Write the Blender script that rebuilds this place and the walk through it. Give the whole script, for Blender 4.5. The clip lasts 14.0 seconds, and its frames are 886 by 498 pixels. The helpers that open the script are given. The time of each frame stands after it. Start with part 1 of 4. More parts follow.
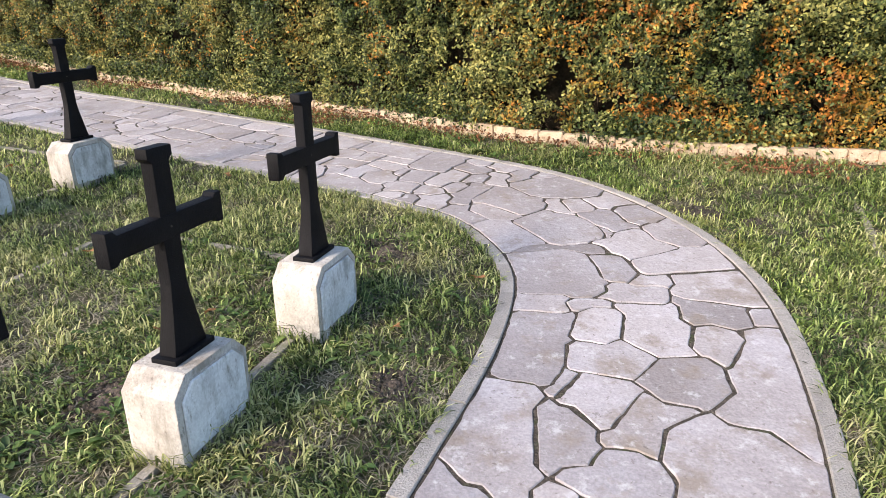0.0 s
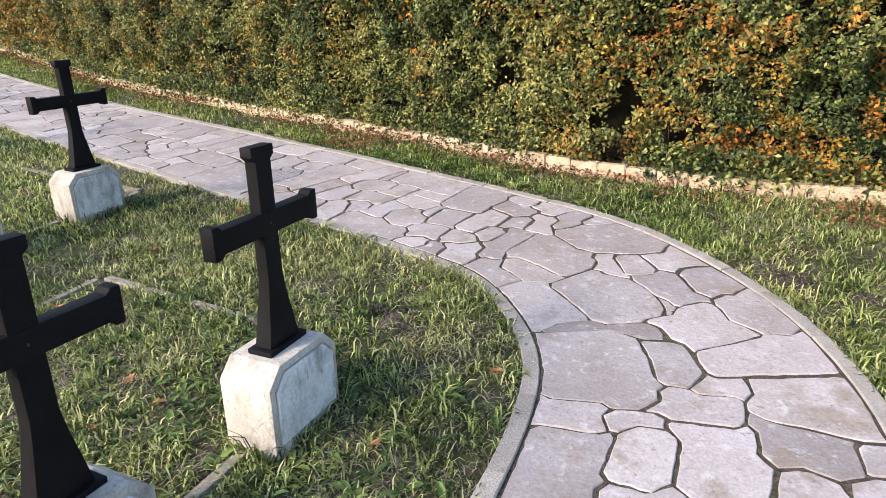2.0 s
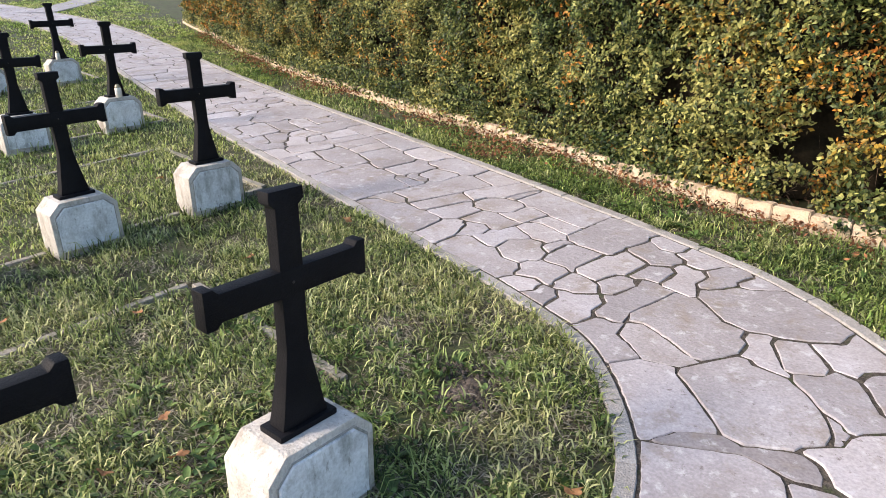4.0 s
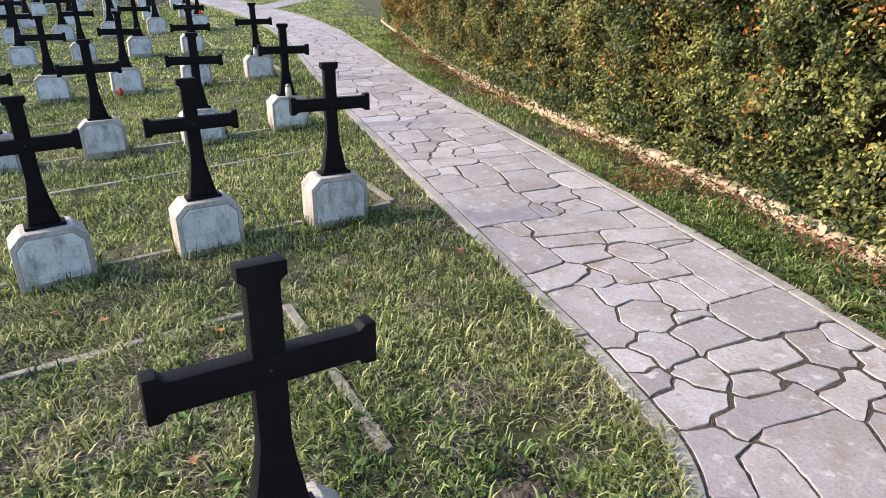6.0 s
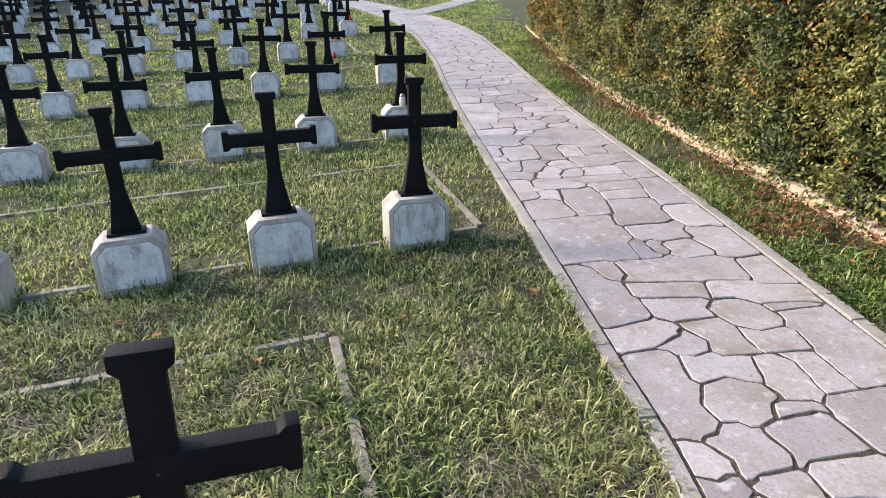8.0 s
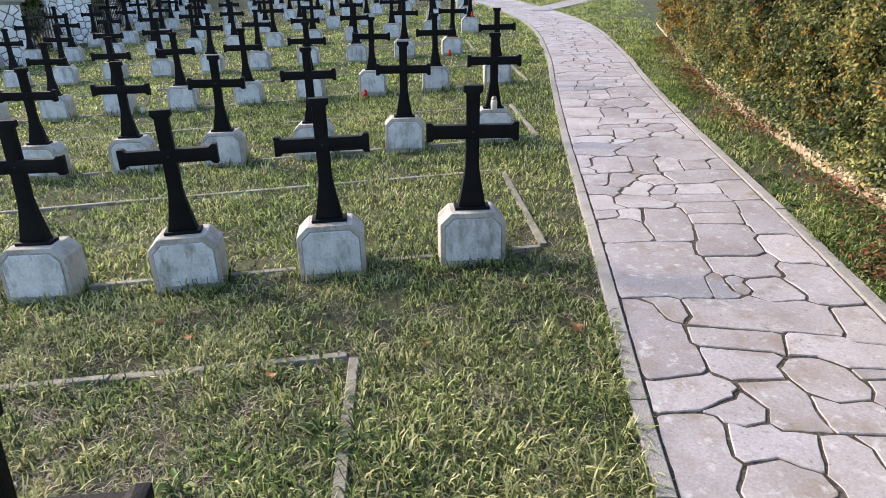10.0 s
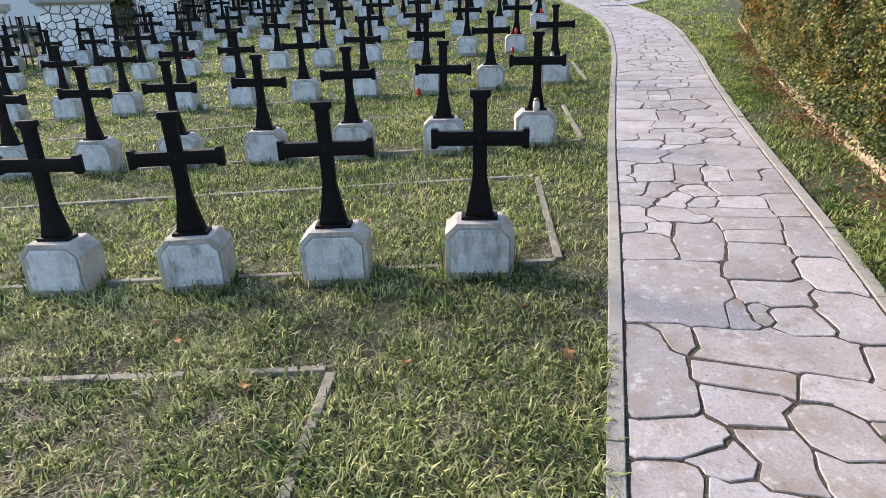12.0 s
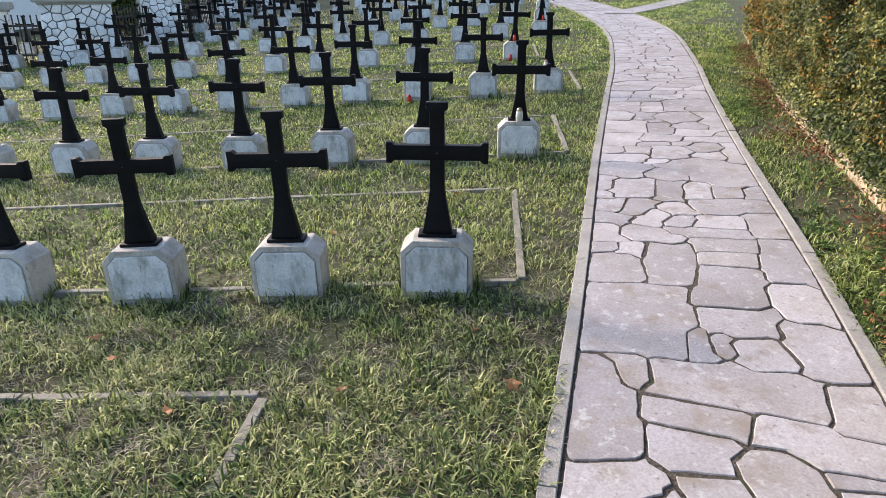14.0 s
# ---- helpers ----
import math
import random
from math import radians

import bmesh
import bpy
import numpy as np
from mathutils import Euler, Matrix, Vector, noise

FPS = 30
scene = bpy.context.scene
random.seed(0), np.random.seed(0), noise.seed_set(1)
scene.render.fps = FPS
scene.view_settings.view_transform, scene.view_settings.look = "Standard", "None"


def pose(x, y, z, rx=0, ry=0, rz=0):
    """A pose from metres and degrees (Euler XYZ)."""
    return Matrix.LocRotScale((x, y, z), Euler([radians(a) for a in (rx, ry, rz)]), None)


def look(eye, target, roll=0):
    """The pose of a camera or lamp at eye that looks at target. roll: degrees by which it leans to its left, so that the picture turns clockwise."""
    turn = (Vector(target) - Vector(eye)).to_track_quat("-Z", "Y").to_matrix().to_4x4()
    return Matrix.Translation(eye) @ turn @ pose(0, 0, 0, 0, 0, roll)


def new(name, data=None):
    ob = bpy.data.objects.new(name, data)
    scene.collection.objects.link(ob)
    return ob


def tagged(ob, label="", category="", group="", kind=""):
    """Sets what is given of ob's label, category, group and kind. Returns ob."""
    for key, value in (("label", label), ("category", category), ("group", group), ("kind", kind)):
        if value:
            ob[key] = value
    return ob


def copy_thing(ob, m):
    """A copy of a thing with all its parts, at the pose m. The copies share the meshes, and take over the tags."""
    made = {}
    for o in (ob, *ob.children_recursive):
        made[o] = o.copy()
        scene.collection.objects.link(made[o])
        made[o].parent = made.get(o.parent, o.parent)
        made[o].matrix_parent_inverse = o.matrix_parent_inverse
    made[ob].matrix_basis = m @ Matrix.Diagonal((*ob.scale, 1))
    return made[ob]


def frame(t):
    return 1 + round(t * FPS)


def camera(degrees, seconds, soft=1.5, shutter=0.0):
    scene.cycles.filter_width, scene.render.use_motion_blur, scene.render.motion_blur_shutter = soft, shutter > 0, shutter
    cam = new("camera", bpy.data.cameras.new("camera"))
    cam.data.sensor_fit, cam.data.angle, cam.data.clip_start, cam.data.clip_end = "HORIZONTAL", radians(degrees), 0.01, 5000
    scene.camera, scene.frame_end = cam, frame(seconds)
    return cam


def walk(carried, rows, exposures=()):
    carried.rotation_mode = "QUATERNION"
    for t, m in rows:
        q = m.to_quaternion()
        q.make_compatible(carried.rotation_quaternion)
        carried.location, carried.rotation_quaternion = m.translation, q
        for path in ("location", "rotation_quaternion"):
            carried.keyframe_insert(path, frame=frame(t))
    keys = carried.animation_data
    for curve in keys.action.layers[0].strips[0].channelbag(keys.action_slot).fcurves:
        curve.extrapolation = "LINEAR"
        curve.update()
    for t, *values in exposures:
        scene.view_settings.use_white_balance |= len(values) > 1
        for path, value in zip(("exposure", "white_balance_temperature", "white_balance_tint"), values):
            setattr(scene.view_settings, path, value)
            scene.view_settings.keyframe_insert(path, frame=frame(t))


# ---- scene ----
cam = camera(68.5, 14.0, soft=0.7)
METRES, EYE, TILT, LEAN, TURN = 3.8, 1.5, 0.0, 0.0, 0.0
ROWS = [
    (0.0, 0.0, 0.0, 0.0, -0.5, -21.08, 1.28),
    (0.5, 0.0123, 0.0521, 0.0034, -0.75, -21.47, 0.76),
    (1.0, 0.027, 0.0974, 0.0087, -0.54, -20.98, 1.96),
    (1.5, 0.045, 0.1433, 0.0091, 1.79, -20.3, 2.25),
    (2.0, 0.0669, 0.1893, 0.0129, 6.27, -20.56, 1.8),
    (2.5, 0.0807, 0.2305, 0.0192, 11.1, -20.84, 1.24),
    (3.0, 0.0899, 0.2709, 0.0195, 14.42, -20.85, 1.01),
    (5.5, 0.1315, 0.4694, 0.0394, 35.2, -21.34, 0.17),
    (6.0, 0.137, 0.5035, 0.0428, 39.19, -21.11, 0.0),
    (6.5, 0.1386, 0.5396, 0.0425, 42.46, -20.71, -0.08),
    (7.0, 0.1366, 0.5769, 0.0486, 45.8, -20.58, -0.63),
    (7.5, 0.1374, 0.6106, 0.0529, 48.89, -20.64, 0.06),
    (8.0, 0.1396, 0.6448, 0.0528, 52.56, -20.82, 0.42),
    (8.5, 0.145, 0.6801, 0.0563, 57.03, -21.39, 0.12),
    (11.0, 0.1416, 0.8298, 0.0628, 66.99, -20.79, 1.45),
    (11.5, 0.1419, 0.8581, 0.063, 69.04, -21.1, 1.56),
    (12.0, 0.1429, 0.8879, 0.0667, 71.39, -21.38, 1.25),
    (12.5, 0.1435, 0.9166, 0.0691, 72.55, -21.46, 0.47),
    (13.0, 0.1403, 0.9386, 0.0702, 72.58, -21.29, 0.21),
    (13.5, 0.1338, 0.9555, 0.0692, 72.53, -21.02, 0.28),
    (14.0, 0.1232, 0.9702, 0.0689, 72.53, -21.0, 0.41),
]
walk(cam, [(t, pose(0, 0, EYE, TILT, LEAN, TURN) @ pose(METRES * x, METRES * y, METRES * z, 90 + pitch, roll, yaw)) for t, x, y, z, yaw, pitch, roll in ROWS],
     exposures=((0.0, 1.30), (14.0, 1.28)))

# ---- light: a hazy low sun and its sky ----
SUN_FROM = Vector((-0.80, -0.60, 0.0)).normalized()
SUN_UP = radians(30)
world = bpy.data.worlds.new("sky")
scene.world = world
world.use_nodes = True
wn = world.node_tree.nodes
sky = wn.new("ShaderNodeTexSky")
sky.sky_type, sky.sun_disc = "NISHITA", False
sky.sun_elevation, sky.sun_rotation = SUN_UP, math.atan2(SUN_FROM.x, SUN_FROM.y)
sky.air_density, sky.dust_density = 1.0, 2.0
world.node_tree.links.new(sky.outputs[0], wn["Background"].inputs[0])
wn["Background"].inputs[1].default_value = 0.15
lamp = bpy.data.lights.new("sun", "SUN")
lamp.energy, lamp.angle, lamp.color = 2.1, radians(12), (1.0, 0.815, 0.67)
sun = new("sun", lamp)
toward = Vector((SUN_FROM.x * math.cos(SUN_UP), SUN_FROM.y * math.cos(SUN_UP), math.sin(SUN_UP)))
sun.matrix_world = look(toward * 30, (0, 0, 0))

# ---- materials ----


def material(name, colours, scale=6.0, fine=80.0, fine_amount=0.25, rough=0.85, bump=0.3, bump_scale=70.0, vary="", vary_amount=0.3,
             translucent=0.0, metallic=0.0, specular=0.4, spots=None, hue=0.0, stretch=1.0):
    m = bpy.data.materials.new(name)
    m.use_nodes = True
    nt = m.node_tree
    n, link = nt.nodes, nt.links.new
    bsdf, out = n["Principled BSDF"], n["Material Output"]
    geo = n.new("ShaderNodeNewGeometry")
    place = geo.outputs["Position"]
    info = n.new("ShaderNodeObjectInfo")
    if vary == "object":
        shift = n.new("ShaderNodeVectorMath")
        shift.operation = "MULTIPLY_ADD"
        link(info.outputs["Random"], shift.inputs[0])
        shift.inputs[1].default_value = (37.0, 17.0, 9.0)
        link(place, shift.inputs[2])
        place = shift.outputs[0]
    big = n.new("ShaderNodeTexNoise")
    big.inputs["Scale"].default_value, big.inputs["Detail"].default_value, big.inputs["Roughness"].default_value = scale, 6.0, 0.62
    link(place, big.inputs["Vector"])
    ramp = n.new("ShaderNodeValToRGB")
    el = ramp.color_ramp.elements
    while len(el) < len(colours):
        el.new(0.5)
    for i, c in enumerate(colours):
        el[i].position = 0.3 + 0.4 * i / max(1, len(colours) - 1)
        el[i].color = (*c, 1)
    source = big.outputs[0]
    if vary == "island":
        mixv = n.new("ShaderNodeMath")
        mixv.operation = "MULTIPLY_ADD"
        link(geo.outputs["Random Per Island"], mixv.inputs[0])
        mixv.inputs[1].default_value = vary_amount
        back = n.new("ShaderNodeMath")
        back.operation = "SUBTRACT"
        link(source, back.inputs[0])
        back.inputs[1].default_value = vary_amount / 2
        link(back.outputs[0], mixv.inputs[2])
        source = mixv.outputs[0]
    link(source, ramp.inputs[0])
    small = n.new("ShaderNodeTexNoise")
    small.inputs["Scale"].default_value, small.inputs["Detail"].default_value = fine, 4.0
    link(place, small.inputs["Vector"])
    span = n.new("ShaderNodeMapRange")
    span.inputs["From Min"].default_value, span.inputs["From Max"].default_value = 0.25, 0.75
    span.inputs["To Min"].default_value, span.inputs["To Max"].default_value = 1 - fine_amount, 1 + fine_amount
    link(small.outputs[0], span.inputs[0])
    hsv = n.new("ShaderNodeHueSaturation")
    link(ramp.outputs[0], hsv.inputs["Color"])
    value = span.outputs[0]
    if vary:
        who = geo.outputs["Random Per Island"] if vary == "island" else info.outputs["Random"]
        v2 = n.new("ShaderNodeMapRange")
        v2.inputs["To Min"].default_value, v2.inputs["To Max"].default_value = 1 - vary_amount, 1 + vary_amount
        link(who, v2.inputs[0])
        mul = n.new("ShaderNodeMath")
        mul.operation = "MULTIPLY"
        link(v2.outputs[0], mul.inputs[0])
        link(value, mul.inputs[1])
        value = mul.outputs[0]
        if hue:
            h2 = n.new("ShaderNodeMapRange")
            h2.inputs["To Min"].default_value, h2.inputs["To Max"].default_value = 0.5 - hue, 0.5 + hue
            link(who, h2.inputs[0])
            link(h2.outputs[0], hsv.inputs["Hue"])
    link(value, hsv.inputs["Value"])
    colour = hsv.outputs[0]
    for tint, amount, spot_scale, low, high in ((spots,) if spots and not isinstance(spots, list) else spots or ()):
        sp = n.new("ShaderNodeTexNoise")
        sp.inputs["Scale"].default_value, sp.inputs["Detail"].default_value, sp.inputs["Roughness"].default_value = spot_scale, 7.0, 0.7
        tall = n.new("ShaderNodeVectorMath")
        tall.operation = "MULTIPLY"
        link(place, tall.inputs[0])
        tall.inputs[1].default_value = (1.0, 1.0, stretch)
        link(tall.outputs[0], sp.inputs["Vector"])
        sr = n.new("ShaderNodeMapRange")
        sr.inputs["From Min"].default_value, sr.inputs["From Max"].default_value = low, high
        sr.inputs["To Max"].default_value = amount
        link(sp.outputs[0], sr.inputs[0])
        mx = n.new("ShaderNodeMix")
        mx.data_type = "RGBA"
        link(sr.outputs[0], mx.inputs["Factor"])
        link(colour, mx.inputs["A"])
        mx.inputs["B"].default_value = (*tint, 1)
        colour = mx.outputs["Result"]
    link(colour, bsdf.inputs["Base Color"])
    bsdf.inputs["Roughness"].default_value, bsdf.inputs["Metallic"].default_value = rough, metallic
    bsdf.inputs["Specular IOR Level"].default_value = specular
    if bump:
        bn = n.new("ShaderNodeTexNoise")
        bn.inputs["Scale"].default_value, bn.inputs["Detail"].default_value = bump_scale, 6.0
        link(place, bn.inputs["Vector"])
        bp = n.new("ShaderNodeBump")
        bp.inputs["Strength"].default_value, bp.inputs["Distance"].default_value = bump, 0.01
        link(bn.outputs[0], bp.inputs["Height"])
        link(bp.outputs[0], bsdf.inputs["Normal"])
    if translucent:
        tr = n.new("ShaderNodeBsdfTranslucent")
        link(colour, tr.inputs[0])
        ms = n.new("ShaderNodeMixShader")
        ms.inputs[0].default_value = translucent
        link(bsdf.outputs[0], ms.inputs[1])
        link(tr.outputs[0], ms.inputs[2])
        link(ms.outputs[0], out.inputs[0])
    return m


SOIL = material("soil", [(0.024, 0.021, 0.014), (0.052, 0.046, 0.028), (0.10, 0.086, 0.054)], 5, 60, 0.4, 0.95, 0.8, 45, spots=((0.060, 0.078, 0.026), 0.9, 9.0, 0.40, 0.58))
BED = material("joint_soil", [(0.022, 0.018, 0.014), (0.065, 0.054, 0.043), (0.11, 0.095, 0.08)], 40, 160, 0.4, 0.95, 0.9, 90, spots=((0.04, 0.055, 0.015), 0.7, 9, 0.55, 0.65))
MOUND = material("bare_earth", [(0.045, 0.033, 0.026), (0.09, 0.07, 0.055), (0.13, 0.105, 0.085)], 14, 90, 0.4, 0.95, 1.0, 60)
STONE = material("paving_stone", [(0.262, 0.237, 0.236), (0.344, 0.320, 0.330), (0.408, 0.393, 0.424)], 1.5, 95, 0.20, 0.66, 0.36, 38, "object", 0.19, spots=[((0.23, 0.19, 0.15), 0.75, 5.0, 0.52, 0.66), ((0.15, 0.13, 0.115), 0.8, 34.0, 0.60, 0.68), ((0.56, 0.56, 0.58), 0.6, 16.0, 0.56, 0.66)], hue=0.02)
KERB = material("kerb_concrete", [(0.26, 0.245, 0.23), (0.37, 0.355, 0.34)], 6, 140, 0.25, 0.9, 0.5, 150, "object", 0.08, spots=((0.12, 0.12, 0.08), 0.6, 12, 0.55, 0.68))
STRIP = material("lawn_edging_concrete", [(0.22, 0.20, 0.17), (0.32, 0.30, 0.26)], 6, 120, 0.3, 0.92, 0.5, 120, spots=((0.10, 0.11, 0.05), 0.8, 9, 0.50, 0.65))
PLINTH = material("whitewashed_concrete", [(0.33, 0.305, 0.27), (0.47, 0.445, 0.41), (0.57, 0.55, 0.52)], 7, 110, 0.14, 0.9, 0.6, 90, "object", 0.08, spots=[((0.21, 0.18, 0.14), 0.7, 9, 0.50, 0.68), ((0.16, 0.14, 0.12), 0.7, 55, 0.58, 0.68), ((0.60, 0.59, 0.57), 0.5, 20, 0.56, 0.66)], stretch=0.4)
RIM = material("grimy_rim", [(0.27, 0.26, 0.24), (0.42, 0.41, 0.385)], 14, 90, 0.3, 0.95, 0.5, 90, "object", 0.15)
PANEL = material("painted_panel", [(0.46, 0.475, 0.495), (0.66, 0.68, 0.71), (0.75, 0.77, 0.80)], 9, 90, 0.16, 0.85, 0.45, 90, "object", 0.08, spots=[((0.22, 0.23, 0.22), 0.8, 10, 0.52, 0.68), ((0.17, 0.165, 0.15), 0.6, 48, 0.58, 0.68), ((0.62, 0.64, 0.66), 0.6, 14, 0.54, 0.66)], stretch=0.4)
BLACK = material("black_paint", [(0.003, 0.003, 0.0045), (0.007, 0.007, 0.009)], 9, 160, 0.3, 0.6, 0.25, 200, "object", 0.2, specular=0.14)
BLOCK = material("border_block", [(0.39, 0.29, 0.20), (0.50, 0.39, 0.28), (0.57, 0.475, 0.365)], 9, 120, 0.2, 0.9, 0.6, 120, "object", 0.12, spots=((0.20, 0.13, 0.08), 0.7, 10, 0.54, 0.68))
GRASS = material("grass", [(0.028, 0.060, 0.018), (0.138, 0.195, 0.054), (0.300, 0.352, 0.117), (0.46, 0.44, 0.23)], 1.6, 12, 0.2, 0.5, 0, 10, "island", 0.42, 0.38, specular=0.3, hue=0.02)
STRAW = material("dry_grass", [(0.10, 0.088, 0.062), (0.22, 0.20, 0.145), (0.38, 0.35, 0.27)], 3, 20, 0.25, 0.7, 0, 10, "island", 0.35, 0.25, specular=0.3)
# fresh green of the verge; on the lawn beyond, its lightness stands for sunlight
FRESH_AND_LIT = material("fresh_and_lit_grass", [(0.08, 0.145, 0.028), (0.22, 0.315, 0.065), (0.40, 0.47, 0.13), (0.56, 0.53, 0.24)], 1.4, 12, 0.2, 0.5, 0, 10, "island", 0.36, 0.38, specular=0.3, hue=0.02)
WEED = material("weed_leaf", [(0.045, 0.090, 0.024), (0.095, 0.160, 0.042), (0.18, 0.24, 0.07)], 3, 60, 0.2, 0.5, 0, 10, "island", 0.3, 0.3, hue=0.015)
LEAF_GREEN = material("hedge_leaf", [(0.016, 0.034, 0.011), (0.055, 0.086, 0.024), (0.138, 0.155, 0.044), (0.30, 0.275, 0.09)], 1.5, 30, 0.2, 0.5, 0, 10, "island", 0.38, 0.25, hue=0.015, specular=0.3)
LEAF_GOLD = material("hedge_leaf_autumn", [(0.13, 0.11, 0.03), (0.25, 0.19, 0.035), (0.36, 0.20, 0.03), (0.44, 0.13, 0.03)], 1.8, 30, 0.2, 0.5, 0, 10, "island", 0.38, 0.3, hue=0.02)
# near-black, so that gaps between the leaves look shaded
SHADE_CORE = material("hedge_shade_core", [(0.006, 0.006, 0.004), (0.018, 0.014, 0.009)], 9, 60, 0.3, 1.0, 0.8, 30, specular=0.1)
TWIG = material("twig_bark", [(0.05, 0.03, 0.02), (0.12, 0.08, 0.05)], 8, 60, 0.3, 0.9, 0.4, 90)
LITTER = material("leaf_litter", [(0.085, 0.040, 0.022), (0.18, 0.075, 0.034), (0.26, 0.115, 0.05)], 4, 40, 0.25, 0.8, 0, 10, "island", 0.35, 0.15)
FALLEN = material("fallen_leaf", [(0.27, 0.11, 0.045), (0.42, 0.23, 0.10)], 20, 80, 0.25, 0.7, 0.2, 90, "object", 0.3, 0.15)
GLASS_WHITE = material("white_lantern_glass", [(0.62, 0.60, 0.55), (0.75, 0.72, 0.66)], 20, 80, 0.1, 0.3, 0)
GLASS_RED = material("red_lantern_glass", [(0.45, 0.02, 0.015), (0.60, 0.04, 0.02)], 20, 80, 0.1, 0.25, 0)
LID = material("lantern_lid", [(0.30, 0.26, 0.18), (0.45, 0.38, 0.25)], 20, 80, 0.1, 0.35, 0, metallic=0.8)
MASONRY = material("white_fieldstone", [(0.70, 0.70, 0.71), (0.84, 0.84, 0.85)], 3, 30, 0.15, 0.9, 0.5, 40, "object", 0.15)
MORTAR = material("mortar", [(0.13, 0.125, 0.125), (0.20, 0.195, 0.19)], 6, 60, 0.2, 0.95, 0.4, 60)
CAP = material("pier_cap_concrete", [(0.30, 0.29, 0.28), (0.42, 0.41, 0.39)], 4, 60, 0.2, 0.9, 0.4, 60)
IRON = material("fence_iron", [(0.03, 0.026, 0.022), (0.06, 0.05, 0.04)], 9, 80, 0.3, 0.6, 0.2)
RENDER = material("white_render", [(0.78, 0.77, 0.76), (0.86, 0.85, 0.84)], 0.6, 20, 0.06, 0.9, 0.2, 40)
ROOF = material("roof_tile", [(0.16, 0.07, 0.05), (0.24, 0.12, 0.09)], 2, 30, 0.2, 0.85, 0.3)
PANE = material("window_glass", [(0.03, 0.04, 0.05), (0.05, 0.06, 0.07)], 1, 10, 0.1, 0.1, 0)
BARK = material("tree_bark", [(0.05, 0.04, 0.03), (0.12, 0.10, 0.08)], 8, 50, 0.3, 0.95, 0.7, 30)
TREE_LEAF = material("tree_leaf", [(0.025, 0.045, 0.012), (0.08, 0.115, 0.03), (0.18, 0.18, 0.05)], 0.8, 8, 0.2, 0.6, 0, 10, "island", 0.35, 0.25)

# ---- mesh helpers ----


def mesh_of(name, verts, faces, mat):
    me = bpy.data.meshes.new(name)
    me.from_pydata([tuple(v) for v in verts], [], [tuple(f) for f in faces])
    me.materials.append(mat)
    me.validate()
    me.update()
    return me


def tri_mesh(name, verts, tris, mat):
    """A mesh out of numpy arrays of places and triangles."""
    me = bpy.data.meshes.new(name)
    verts, tris = np.ascontiguousarray(verts, np.float32), np.ascontiguousarray(tris, np.int32)
    me.vertices.add(len(verts))
    me.vertices.foreach_set("co", verts.ravel())
    me.loops.add(tris.size)
    me.loops.foreach_set("vertex_index", tris.ravel())
    me.polygons.add(len(tris))
    me.polygons.foreach_set("loop_start", np.arange(0, tris.size, 3, dtype=np.int32))
    me.materials.append(mat)
    me.update(calc_edges=True)
    return me


def part(name, data, material_, parent, label=""):
    if isinstance(data, bmesh.types.BMesh):
        me = bpy.data.meshes.new(name)
        data.to_mesh(me)
        data.free()
        me.materials.append(material_)
    else:
        me = data
    ob = new(name, me)
    ob.parent = parent
    if label:
        ob["label"] = label
    return ob


def smooth(bm, angle=40):
    for f in bm.faces:
        f.smooth = True
    for e in bm.edges:
        if len(e.link_faces) == 2 and e.calc_face_angle() > radians(angle):
            e.smooth = False
    return bm


def prism(outline, y0, y1, bevel=0.004):
    """An outline in x and z drawn out from y0 to y1, with soft edges."""
    bm = bmesh.new()
    a = [bm.verts.new((x, y0, z)) for x, z in outline]
    b = [bm.verts.new((x, y1, z)) for x, z in outline]
    bm.faces.new(a)
    bm.faces.new(b[::-1])
    for i in range(len(a)):
        j = (i + 1) % len(a)
        bm.faces.new((a[j], a[i], b[i], b[j]))
    bmesh.ops.recalc_face_normals(bm, faces=bm.faces)
    if bevel:
        bmesh.ops.bevel(bm, geom=list(bm.edges), offset=bevel, segments=2, affect="EDGES", profile=0.6)
    return smooth(bm)


def box(size, at=(0, 0, 0), bevel=0.004, segments=2):
    bm = bmesh.new()
    bmesh.ops.create_cube(bm, size=1, matrix=Matrix.LocRotScale(at, None, size))
    if bevel:
        bmesh.ops.bevel(bm, geom=list(bm.edges), offset=bevel, segments=segments, affect="EDGES")
    return smooth(bm)


def lathe(profile, steps=16):
    bm = bmesh.new()
    rings = []
    for r, z in profile:
        rings.append([bm.verts.new((r * math.cos(2 * math.pi * k / steps), r * math.sin(2 * math.pi * k / steps), z)) for k in range(steps)])
    for a, b in zip(rings, rings[1:]):
        for k in range(steps):
            bm.faces.new((a[k], a[(k + 1) % steps], b[(k + 1) % steps], b[k]))
    bm.faces.new(rings[0][::-1])
    bm.faces.new(rings[-1])
    return smooth(bm)


def spline(points, n=16):
    p = np.array(points, float)
    p = np.vstack([2 * p[0] - p[1], p, 2 * p[-1] - p[-2]])
    out = []
    for i in range(1, len(p) - 2):
        a, b, c, d = p[i - 1:i + 3]
        for k in range(n):
            t = k / n
            out.append(0.5 * (2 * b + (c - a) * t + (2 * a - 5 * b + 4 * c - d) * t * t + (3 * b - a - 3 * c + d) * t ** 3))
    out.append(p[-2])
    return np.array(out)


def lengths(c):
    return np.r_[0, np.cumsum(np.hypot(*np.diff(c, axis=0).T))]


rng = np.random.default_rng(7)


